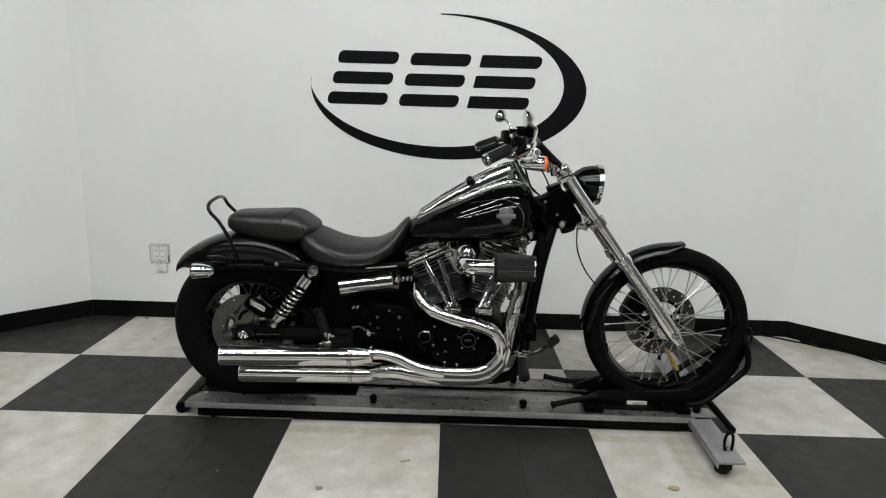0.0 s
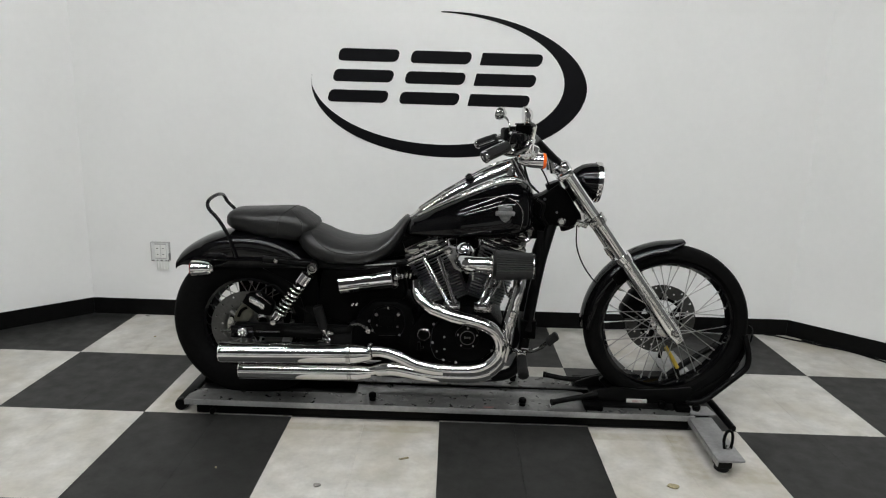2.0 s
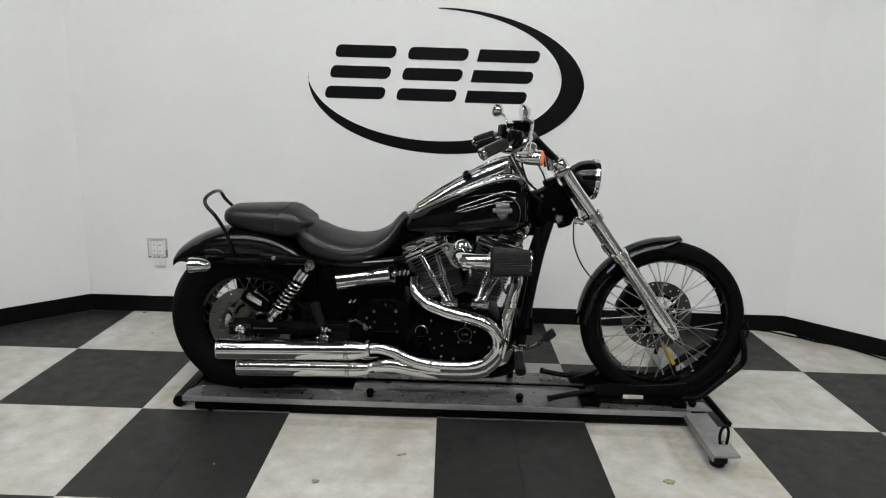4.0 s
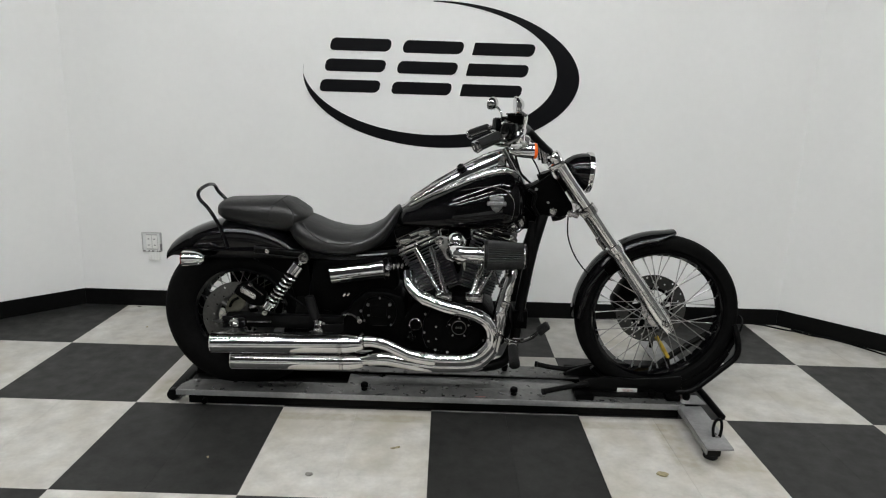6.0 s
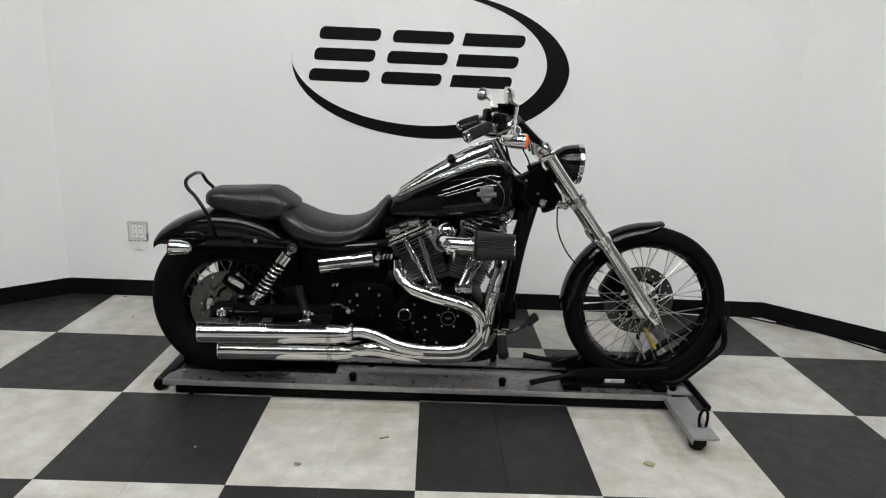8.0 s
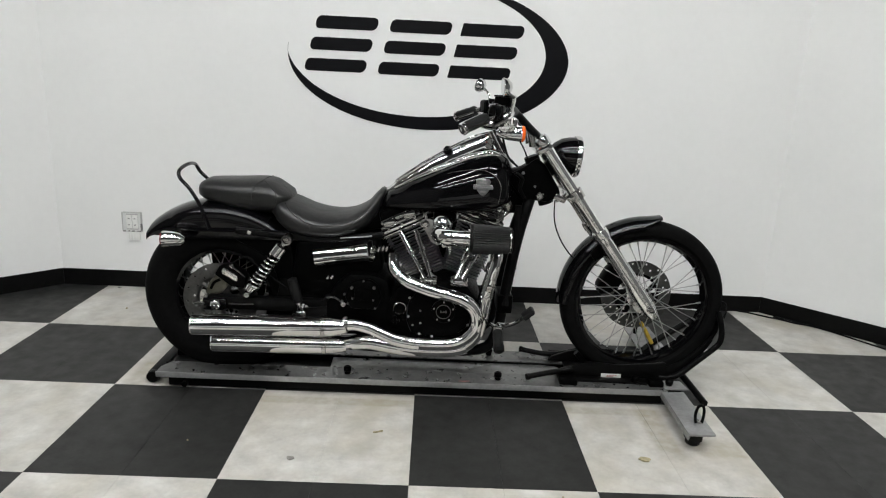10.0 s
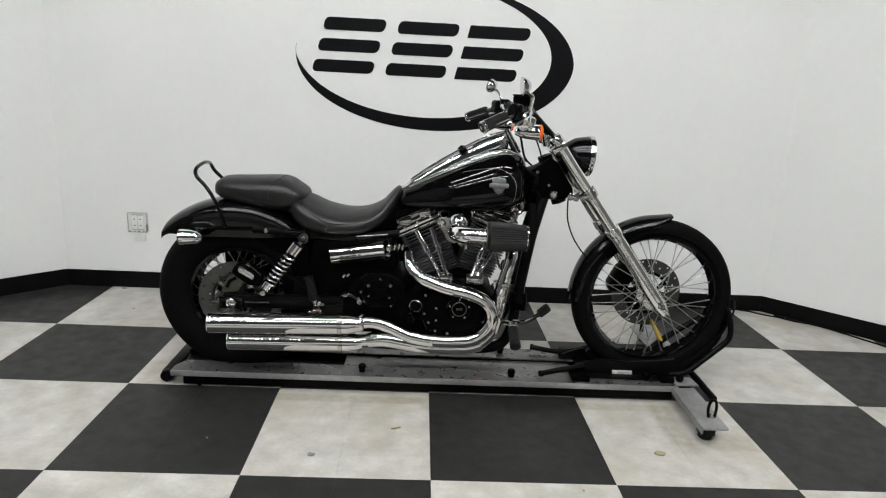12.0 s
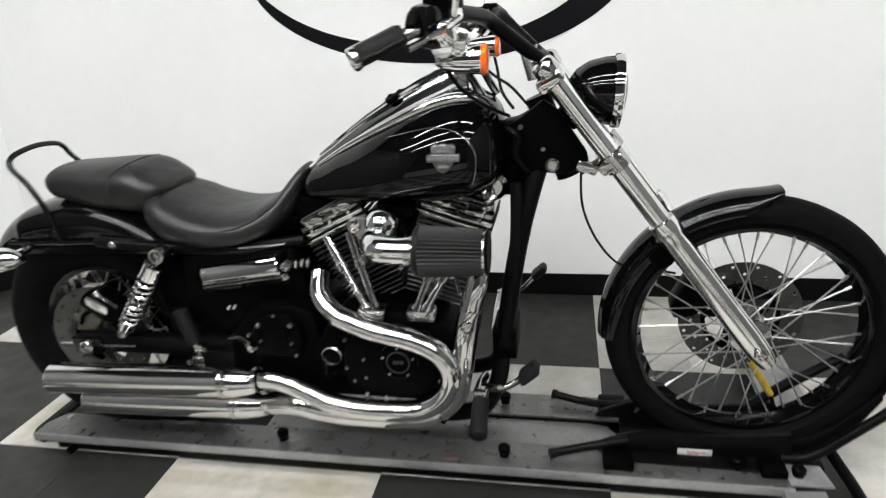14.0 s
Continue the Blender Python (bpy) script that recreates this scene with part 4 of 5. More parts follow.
for x, z, r in ((0.355, 0.475, 0.008), (0.440, 0.478, 0.008), (0.357, 0.432, 0.005), (0.437, 0.428, 0.005), (0.327, 0.448, 0.006), (0.40, 0.503, 0.005), (0.318, 0.420, 0.006), (0.445, 0.395, 0.005), (0.34, 0.41, 0.005)):
    part("cover_bolt", bolt(at(x, -0.196, z), SIDE, r * 0.8, 0.008), BOLT, gear)
part("bracket_rod", joined(tube([at(0.255, -0.17, 0.42), at(0.285, -0.175, 0.425), at(0.318, -0.18, 0.405)], 0.006, 8), lathe([(0.010, 0), (0.010, 0.01), (0, 0.012)], at(0.322, -0.185, 0.405), SIDE, 10)), CHROME_W, gear)

for name, ang, front in (("rear_cylinder", -27.0, 0), ("front_cylinder", 18.0, 1)):
    a = radians(ang)
    D = Vector((math.sin(a), 0, math.cos(a)))
    T = Matrix.Rotation(a, 4, "Y")
    cyl = part(name, rod(CR + D * 0.13, CR + D * 0.35, 0.052, 24), WRINKLE, bike, "finned black cylinder")
    fin = None
    for k in range(13):
        w = 0.90 + 0.10 * min(1, k / 8)
        m = Matrix.Translation(CR + D * (0.175 + 0.0125 * k)) @ T @ Matrix.Diagonal((w, 1, 1, 1))
        if fin is None:
            fin = part("fin", box((0, 0, 0), (0.160, 0.158, 0.0042), 0.0018, None, 1), FIN, cyl, "black cooling fin")
            fin.matrix_basis = m
        else:
            link("fin", fin.data, cyl, "", m)
    part("cylinder_head", box(CR + D * 0.362, (0.140, 0.165, 0.050), 0.010, T), WRINKLE, cyl, "black cylinder head")
    for k in range(4):
        m = Matrix.Translation(CR + D * (0.338 + 0.013 * k)) @ T @ Matrix.Diagonal((1.08, 1.16, 1.1, 1))
        link("fin", fin.data, cyl, "", m)
    S = Vector((D.z, 0, -D.x))
    part("rocker_base", joined(box(CR + D * 0.388, (0.184, 0.192, 0.010), 0.003, T), box(CR + D * 0.401, (0.178, 0.186, 0.018), 0.004, T)), CHROME, cyl, "chrome rocker base")
    rc = joined(box(CR + D * 0.419, (0.170, 0.180, 0.020), 0.006, T), box(CR + D * 0.438, (0.158, 0.166, 0.028), 0.010, T))
    for k in (-1, 1):
        rc = joined(rc, box(CR + D * 0.428 + S * 0.042 * k + Vector((0, -0.086, 0)), (0.050, 0.016, 0.034), 0.006, T), box(CR + D * 0.455 + S * 0.040 * k + Vector((0, -0.02, 0)), (0.052, 0.09, 0.008), 0.003, T))
    part("rocker_box", rc, DARK_CHROME, cyl, "chrome rocker cover")
    for h, sx, sy in ((0.3935, 0.185, 0.193), (0.411, 0.180, 0.188)):
        part("gasket", box(CR + D * h, (sx, sy, 0.0045), 0.001, T), SATIN, cyl, "thin black gasket")
    for k in (-1, 0, 1):
        part("rocker_bolt", bolt(CR + D * 0.452 + S * 0.06 * k + Vector((0, -0.06, 0)), D, 0.008, 0.008), CHROME_W, cyl)
        part("rocker_bolt", bolt(CR + D * 0.41 + S * 0.055 * k + Vector((0, -0.0925, 0)), SIDE, 0.006, 0.006), CHROME_W, cyl)
for (x0, z0), (x1, z1) in (((0.532, 0.683), (0.632, 0.520)), ((0.590, 0.696), (0.654, 0.524)), ((0.800, 0.64), (0.754, 0.520)), ((0.845, 0.64), (0.776, 0.521))):
    a, b = at(x0, -0.125, z0), at(x1, -0.178, z1)
    m = a.lerp(b, 0.42)
    part("pushrod_tube", joined(rod(a, m, 0.0125, 14), rod(m, b, 0.0095, 14), lathe([(0.0105, -0.008), (0.0155, -0.006), (0.0155, 0.008), (0.0105, 0.010)], m, b - a, 14), rod(b + (a - b).normalized() * 0.012, b, 0.014, 14)), CHROME, eng, "chrome pushrod tube")
for x in (0.645, 0.764):
    part("lifter_block", joined(box(at(x, -0.168, 0.508), (0.070, 0.045, 0.036), 0.010), bolt(at(x - 0.02, -0.19, 0.512), SIDE, 0.006), bolt(at(x + 0.02, -0.19, 0.512), SIDE, 0.006)), CHROME_W, eng, "chrome lifter block")
part("spark_plug", joined(rod(at(0.885, -0.10, 0.565), at(0.87, -0.15, 0.555), 0.010, 10), tube([at(0.87, -0.15, 0.555), at(0.86, -0.17, 0.56), at(0.84, -0.14, 0.62)], 0.0045, 8)), CHROME_W, eng)
part("intake_manifold", joined(tube([at(0.60, 0.0, 0.66), at(0.68, -0.02, 0.70), at(0.80, 0.0, 0.68)], 0.03, 14), rod(at(0.69, -0.02, 0.70), at(0.69, -0.13, 0.705), 0.040, 24), box(at(0.70, -0.07, 0.745), (0.09, 0.08, 0.04), 0.012)), SATIN, eng, "black intake")

# Dark blocks added to close see-through gaps between seat, tank and engine.
part("seat_pan_cover", slab([(0.36, 0.66), (0.385, 0.72), (0.43, 0.765), (0.475, 0.76), (0.47, 0.68)], MID - 0.05, MID + 0.05, 0.008), SATIN, bike)
part("top_mount", box(at(0.53, 0, 0.735), (0.17, 0.14, 0.075), 0.012, rot("Y", -18)), SATIN, bike, "black block filling the gap under the tank")
part("coil_cover", box(at(0.86, 0.02, 0.752), (0.10, 0.10, 0.05), 0.012), SATIN, bike)
part("oil_filter_housing", box(at(0.47, 0.03, 0.60), (0.12, 0.12, 0.15), 0.015), SATIN, bike)
part("horn_cover", slab([(0.60, 0.54), (0.585, 0.66), (0.63, 0.725), (0.76, 0.725), (0.80, 0.66), (0.79, 0.56), (0.70, 0.52)], MID + 0.075, MID + 0.13, 0.02), SATIN, bike, "black block filling the gap between the cylinders")

# air cleaner
elbow = tube([at(0.682, -0.11, 0.704), at(0.682, -0.19, 0.705), at(0.685, -0.235, 0.706), at(0.702, -0.268, 0.707), at(0.738, -0.28, 0.708), at(0.806, -0.28, 0.708)], [0.036, 0.036, 0.034, 0.032, 0.0305, 0.030], 28, 8)
ac = part("air_intake", elbow, CHROME, bike, "chrome intake elbow")
part("intake_cap", lathe([(0.026, -0.016), (0.036, -0.006), (0.039, 0.006), (0.034, 0.020), (0.021, 0.031), (0.008, 0.036), (0, 0.0365)], at(0.690, -0.185, 0.736), (0.1, -0.6, 1), 32), CHROME, ac, "chrome dome")
part("mount_plate", slab([(0.606, 0.728), (0.612, 0.748), (0.636, 0.752), (0.664, 0.745), (0.70, 0.742), (0.71, 0.668), (0.676, 0.652), (0.650, 0.664), (0.628, 0.704)], MID - 0.185, MID - 0.172, 0.004), BOLT, ac)
part("plate_boss", lathe([(0.015, 0), (0.017, 0.006), (0.015, 0.012), (0.009, 0.014), (0.008, 0.009), (0, 0.009)], at(0.626, -0.184, 0.732), SIDE, 20), CHROME_W, ac)
part("plate_boss", lathe([(0.010, 0), (0.011, 0.005), (0.008, 0.010), (0, 0.011)], at(0.700, -0.184, 0.655), SIDE, 14), CHROME_W, ac)
part("drip_tube", lathe([(0.006, 0), (0.007, 0.012), (0.003, 0.036), (0, 0.038)], at(0.722, -0.170, 0.654), (0.02, 0, -1), 12), CHROME, ac)
for x, r in ((0.772, 0.0315), (0.789, 0.033)):
    part("hose_clamp", lathe([(r, -0.006), (r + 0.002, -0.006), (r + 0.002, 0.006), (r, 0.006)], at(x, -0.28, 0.707), (1, 0, 0), 28, True), CHROME_W, ac)
part("clamp_screw", rod(at(0.787, -0.305, 0.744), at(0.787, -0.27, 0.746), 0.006, 8), CHROME_W, ac)
rings = []
for x, r in ((0.797, 0.0535), (0.800, 0.0555), (0.934, 0.0485)):
    n = 76
    rings.append([at(x, -0.28 + (r - (0.0055 if k % 2 else 0.0)) * math.cos(2 * math.pi * k / n), 0.707 + (r - (0.0055 if k % 2 else 0.0)) * math.sin(2 * math.pi * k / n)) for k in range(n)])
part("air_filter", loft(rings), FILTER, ac, "black pleated cone filter", sharp=20)
part("filter_ring", lathe([(0, 0.0), (0.051, 0.0), (0.054, 0.004), (0.054, 0.012), (0.051, 0.014)], at(0.788, -0.28, 0.707), (1, 0, 0), 36), GRIP, ac)
part("filter_end", lathe([(0.047, 0), (0.048, 0.004), (0.048, 0.010), (0.043, 0.013), (0.030, 0.011), (0, 0.011)], at(0.930, -0.28, 0.707), (1, 0, 0), 36), SATIN, ac, "black rubber end cap")
part("filter_band", lathe([(0.0475, -0.003), (0.0495, -0.002), (0.0495, 0.003), (0.0475, 0.004)], at(0.934, -0.28, 0.707), (1, 0, 0), 40, True), CHROME_W, ac, "bright filter end band")

# exhaust
up = [(0.315, -0.205, 0.322), (0.37, -0.21, 0.330), (0.43, -0.215, 0.319), (0.515, -0.22, 0.284), (0.60, -0.222, 0.270), (0.72, -0.222, 0.270), (0.782, -0.22, 0.286), (0.826, -0.22, 0.328), (0.837, -0.22, 0.38),
      (0.812, -0.22, 0.430), (0.75, -0.218, 0.462), (0.65, -0.212, 0.483), (0.565, -0.20, 0.510), (0.515, -0.17, 0.548), (0.505, -0.13, 0.59)]
lo = [(0.30, -0.18, 0.232), (0.36, -0.186, 0.246), (0.43, -0.196, 0.258), (0.52, -0.20, 0.245), (0.60, -0.195, 0.234), (0.74, -0.19, 0.234), (0.803, -0.19, 0.252), (0.846, -0.19, 0.305), (0.859, -0.19, 0.38),
      (0.870, -0.188, 0.46), (0.885, -0.182, 0.53), (0.904, -0.165, 0.607), (0.900, -0.11, 0.665)]
ex = part("upper_header_pipe", tube([at(*p) for p in up], 0.0245, 24, 8), CHROME, bike, "chrome exhaust header")
part("heat_shield", tube([at(x, y - 0.004, z) for x, y, z in up[3:13]], 0.0258, 24, 8), CHROME, ex, "chrome heat shield")
ex2 = part("lower_header_pipe", tube([at(*p) for p in lo], 0.0245, 24, 8), CHROME, bike, "chrome exhaust header")
part("heat_shield", tube([at(x, y - 0.004, z) for x, y, z in lo[7:11]], [0.0262, 0.029, 0.029, 0.0255], 24, 8), CHROME, ex2, "chrome heat shield")
part("heat_shield", tube([at(x, y - 0.004, z) for x, y, z in lo[1:7]], [0.030, 0.033, 0.033, 0.031, 0.031, 0.030], 24, 8), CHROME, ex2, "chrome heat shield")
for nm, x0, z0, z1, off, r in (("upper_muffler", -0.250, 0.310, 0.321, -0.212, 0.0405), ("lower_muffler", -0.186, 0.228, 0.232, -0.180, 0.0385)):
    a, b = at(0.335, off, z1), at(x0, off - 0.012, z0)
    L = (b - a).length
    mf = part(nm, lathe([(0.028, 0.0), (0.031, 0.012), (r, 0.055), (r + 0.0005, 0.075), (r, 0.078), (r + 0.001, L * 0.5), (r, L - 0.004), (r - 0.003, L), (r - 0.006, L - 0.002), (r - 0.007, L - 0.12), (0, L - 0.125)], a, b - a, 40), CHROME, bike, "long straight chrome muffler")
    part("muffler_band", lathe([(r, -0.008), (r + 0.0025, -0.006), (r + 0.0025, 0.006), (r, 0.008)], a + (b - a).normalized() * 0.085, b - a, 40, True), CHROME_W, mf)
part("exhaust_clamp", joined(lathe([(0.031, -0.008), (0.034, -0.006), (0.034, 0.006), (0.031, 0.008)], at(0.333, -0.206, 0.326), (1, 0, 0.1), 28, True), rod(at(0.335, -0.215, 0.36), at(0.335, -0.19, 0.362), 0.005, 8)), CHROME_W, bike)
part("shield_clamp", box(at(0.878, -0.222, 0.50), (0.024, 0.008, 0.028), 0.004, rot("Y", 15)), CHROME_W, ex2)
part("exhaust_bracket", slab([(0.12, 0.30), (0.30, 0.30), (0.31, 0.385), (0.14, 0.37)], MID - 0.165, MID - 0.155, 0.004), FRAME, bike)
part("passenger_peg", lathe([(0.012, 0), (0.019, 0.004), (0.020, 0.06), (0.019, 0.098), (0.012, 0.102)], at(0.116, -0.15, 0.488), Vector((0.028, 0, -0.105)), 18), GRIP, bike, "black rubber passenger peg folded up")
part("peg_clevis", joined(rod(at(0.142, -0.15, 0.392), at(0.150, -0.15, 0.352), 0.011, 12), box(at(0.160, -0.158, 0.375), (0.012, 0.02, 0.036), 0.003, rot("Y", 14)), bolt(at(0.176, -0.16, 0.380), SIDE, 0.008, 0.01)), CHROME_W, bike, "chrome peg clevis")
part("peg_mount", joined(box(at(0.150, -0.155, 0.348), (0.030, 0.03, 0.026), 0.006), bolt(at(0.165, -0.17, 0.352), SIDE, 0.009), bolt(at(0.128, -0.17, 0.345), SIDE, 0.007), box(at(0.145, -0.16, 0.322), (0.03, 0.02, 0.008), 0.002)), CHROME_W, bike)
for x, z in ((0.255, 0.508), (0.271, 0.510)):
    part("frame_bolt", box(at(x, -0.145, z - 0.012), (0.010, 0.010, 0.018), 0.004, rot("Y", 32)), CHROME_W, bike)

# under the seat
part("oil_tank", slab([(0.10, 0.44), (0.13, 0.63), (0.44, 0.655), (0.455, 0.60), (0.47, 0.53), (0.40, 0.45), (0.22, 0.40)], MID - 0.125, MID + 0.12, 0.02), SATIN, bike, "black oil tank and battery box")
rings = []
SECTION = [(0.0, 0.037), (-0.020, 0.037), (-0.032, 0.032), (-0.040, 0.021), (-0.0425, 0.016), (-0.044, -0.008), (-0.0475, -0.011), (-0.0475, -0.016), (-0.0445, -0.019), (-0.036, -0.031), (-0.026, -0.036), (0.0, -0.037)]
for u, k in ((0.0, 0.80), (0.008, 0.95), (0.02, 1.0), (0.05, 1.0), (0.055, 0.965), (0.92, 0.965), (0.925, 1.0), (0.965, 1.0), (0.985, 0.95), (1.0, 0.78)):
    cx, cz = 0.199 + 0.216 * u, 0.569 + 0.034 * u
    rings.append([(cx - 0.2 * dz * k, MID - 0.116 + dy * k, cz + dz * k) for dy, dz in SECTION])
bc = part("battery_cover", loft(rings), CHROME, bike, "chrome battery box cover", sharp=25)
part("script_bar", joined(*[box(at(x, -0.1597, 0.5745 + 0.16 * (x - 0.25)), (w, 0.002, 0.005), 0.0006, rot("Y", -9)) for x, w in ((0.247, 0.016), (0.268, 0.020), (0.292, 0.024), (0.315, 0.012))]), DISC, bc, "dark worn script")
part("end_cap", joined(lathe([(0.016, 0), (0.019, 0.008), (0.017, 0.018), (0.009, 0.024), (0, 0.025)], at(0.417, -0.140, 0.612), (1, -0.3, 0.2), 16), lathe([(0.008, 0), (0.011, 0.006), (0.008, 0.014), (0, 0.016)], at(0.421, -0.150, 0.588), (0.7, -1, 0), 12)), CHROME_W, bc, "bright end bracket")
part("cover_band", slab([(0.405, 0.645), (0.424, 0.648), (0.432, 0.572), (0.414, 0.566)], MID - 0.158, MID - 0.122, 0.005), SATIN, bike)
for k, (x, z, r) in enumerate(((0.446, 0.602, 0.006), (0.462, 0.606, 0.007), (0.477, 0.606, 0.006))):
    part("hose_fitting", lathe([(r * 0.7, 0), (r, 0.006), (r, 0.018), (r * 0.6, 0.026), (0, 0.027)], at(x, -0.135, z), (0.25, -0.3, 1), 14), CHROME_W, bike)
part("seat_rail_trim", tube([at(0.30, -0.13, 0.652), at(0.40, -0.125, 0.660), at(0.42, -0.12, 0.662)], 0.003, 8), BOLT, bike)
part("drive_pulley", lathe([(0.03, -0.012), (0.125, -0.012), (0.13, -0.008), (0.13, 0.012), (0.03, 0.012)], RW + Vector((0, 0.10, 0)), SIDE, 48, True), SATIN, bike, "black belt pulley")
part("belt_guard", slab([(-0.20, 0.40), (-0.275, 0.43), (-0.285, 0.56), (-0.245, 0.66), (-0.10, 0.68), (0.12, 0.66), (0.16, 0.50), (0.0, 0.44), (-0.15, 0.47)], MID + 0.105, MID + 0.125, 0.006), SATIN, bike, "black belt guard")
# Dark slab added to close the see-through gap under the gearbox.
part("frame_side_panel", slab([(0.03, 0.28), (0.30, 0.28), (0.31, 0.47), (0.06, 0.47)], MID - 0.105, MID - 0.095, 0.004), FRAME, bike)
part("inner_fender", slab([(-0.12, 0.62), (0.10, 0.64), (0.13, 0.45), (0.10, 0.40), (0.06, 0.42), (0.02, 0.55)], MID - 0.10, MID + 0.10, 0.01), SATIN, bike)

# shocks
for s in (-1, 1):
    a, b = at(0.104, s * 0.165, 0.646), at(-0.055, s * 0.155, 0.418)
    D = (b - a).normalized()
    L = (b - a).length
    sh = part("shock_absorber", joined(lathe([(0.010, 0.0), (0.010, L)], a, D, 16), lathe([(0.013, 0.03), (0.027, 0.034), (0.028, 0.076), (0.024, 0.080), (0.016, 0.080)], a, D, 24),
                                       lathe([(0.016, L - 0.047), (0.026, L - 0.044), (0.024, L - 0.02), (0.015, L - 0.012), (0.012, L - 0.005)], a, D, 24)), CHROME, bike, "chrome shock absorber")
    u = D.orthogonal().normalized()
    v = D.cross(u)
    h0, h1, turns = 0.080, L - 0.046, 8.0
    coil = [a + D * (h0 + (h1 - h0) * k / 144) + (u * math.cos(2 * math.pi * turns * k / 144) + v * math.sin(2 * math.pi * turns * k / 144)) * 0.0235 for k in range(145)]
    part("spring", tube(coil, 0.0048, 8, straight=True), ALU, sh, "chrome coil spring")
    part("shock_tube", lathe([(0.015, 0.079), (0.015, L - 0.045)], a, D, 16), SATIN, sh)
    part("shock_mount", joined(lathe([(0.0215, -0.02), (0.0215, 0.014), (0.019, 0.018), (0.0145, 0.018), (0.013, 0.010), (0.009, 0.010), (0.008, 0.016), (0, 0.017)], a, (0, s, 0), 24), rod(a, a - Vector((0, s * 0.06, 0)), 0.012, 12)), DARK_CHROME, sh)
    part("shock_bolt", lathe([(0.014, -0.015), (0.014, 0.012), (0.010, 0.018), (0, 0.019)], b, (0, s, 0), 14), CHROME_W, sh)

# forward controls
for s in (-1, 1):
    ctl = part("foot_control", joined(tube([at(0.905, s * 0.12, 0.315), at(0.905, s * 0.20, 0.345), at(0.908, s * 0.262, 0.362)], 0.011, 12), box(at(0.913, s * 0.272, 0.360), (0.034, 0.026, 0.030), 0.007)), CHROME_W, bike, "chrome forward foot control")
    part("foot_peg", lathe([(0.012, 0), (0.0185, 0.006), (0.0195, 0.070), (0.0215, 0.076), (0.0205, 0.094), (0.014, 0.099), (0, 0.10)], at(0.914, s * 0.275, 0.352), Vector((0.01, s * 0.72, -0.35)), 20), GRIP, ctl, "black rubber foot peg")
    part("pedal_arm", tube([at(0.918, s * 0.245, 0.365), at(0.955, s * 0.262, 0.372), at(0.985, s * 0.275, 0.392), at(1.012, s * 0.285, 0.420)], [0.010, 0.009, 0.0075, 0.008], 10), DARK_CHROME, ctl, "dark chrome pedal arm")
    part("pedal_pad", box(at(1.023, s * 0.288, 0.432), (0.052, 0.055, 0.022), 0.009, rot("Y", -42)), GRIP, ctl, "black rubber pedal pad")
part("horn", lathe([(0.028, 0), (0.034, 0.01), (0.034, 0.03), (0.02, 0.04), (0, 0.04)], at(0.925, -0.04, 0.79), (0.2, -1, 0), 24), CHROME_W, bike)
part("petcock", joined(tube([at(0.925, -0.09, 0.795), at(0.935, -0.11, 0.775), at(0.92, -0.12, 0.765)], 0.008, 10)), CHROME_W, bike)


# ---------------------------------------------------------------- the stand under the motorcycle
stand = thing("motorcycle_stand", (0.62, MID, 0.0), "low grey steel motorcycle dolly with a black wheel chock", "motorcycle stand")


def rail(y0, y1, top):
    return flat([(-0.425, y0), (1.637, y0), (1.637, y1), (-0.395, y1), (-0.425, y0 + 0.05)], top - 0.006, top)


near_rail = part("near_rail", rail(-0.038, 0.068, 0.080), STEEL, stand, "grey steel side rail")
part("rail_lip", box((0.606, -0.0405, 0.0715), (2.06, 0.005, 0.023), 0.001), STEEL_L, near_rail, "folded rail edge, toned lighter as its lit face")
far_rail = part("far_rail", joined(flat([(-0.40, 0.195), (1.60, 0.195), (1.60, 0.305), (-0.42, 0.305)], 0.074, 0.080), box((0.6, 0.302, 0.064), (2.0, 0.006, 0.030))), STEEL, stand, "grey steel side rail")
part("wheel_channel", joined(box((0.40, 0.1315, 0.047), (1.65, 0.118, 0.006)), box((0.40, 0.0705, 0.060), (1.65, 0.004, 0.032)), box((0.40, 0.1925, 0.060), (1.65, 0.004, 0.032))), FRAME, stand, "worn black steel wheel channel")
tongue = [(0.25, 0.078), (1.10, 0.078), (1.19, 0.092), (1.235, 0.125), (1.24, 0.145), (1.22, 0.175), (1.17, 0.186), (0.25, 0.186)]
part("tongue_plate", flat(tongue, 0.052, 0.072, 0.002), STEEL_M, stand, "grey steel tongue plate")
part("base_beam", box((0.62, 0.02, 0.029), (2.02, 0.05, 0.044), 0.004), FRAME, stand, "black steel base beam")
part("base_beam", box((0.62, 0.27, 0.029), (2.02, 0.05, 0.044), 0.004), FRAME, stand, "black steel base beam")
part("cross_bar", joined(box((-0.462, 0.24, 0.030), (0.045, 0.44, 0.04), 0.006), lathe([(0.024, -0.012), (0.026, 0), (0.024, 0.012)], (-0.465, 0.030, 0.027), (0, 1, 0), 20)), FRAME, stand, "black steel cross bar")
part("cross_bar", tube([(1.745, 0.44, 0.050), (1.765, 0.30, 0.055), (1.777, 0.20, 0.053), (1.788, 0.135, 0.042), (1.802, 0.075, 0.026), (1.810, -0.005, 0.0155)], 0.0145, 14), FRAME, stand, "black bent steel leg")
part("tie_bar", box((1.68, 0.150, 0.045), (0.12, 0.17, 0.04), 0.006), FRAME, stand)
part("end_plate", flat([(1.628, -0.03), (1.725, -0.03), (1.715, 0.045), (1.628, 0.045)], 0.081, 0.087, 0.001), STEEL_L, stand, "grey end plate")
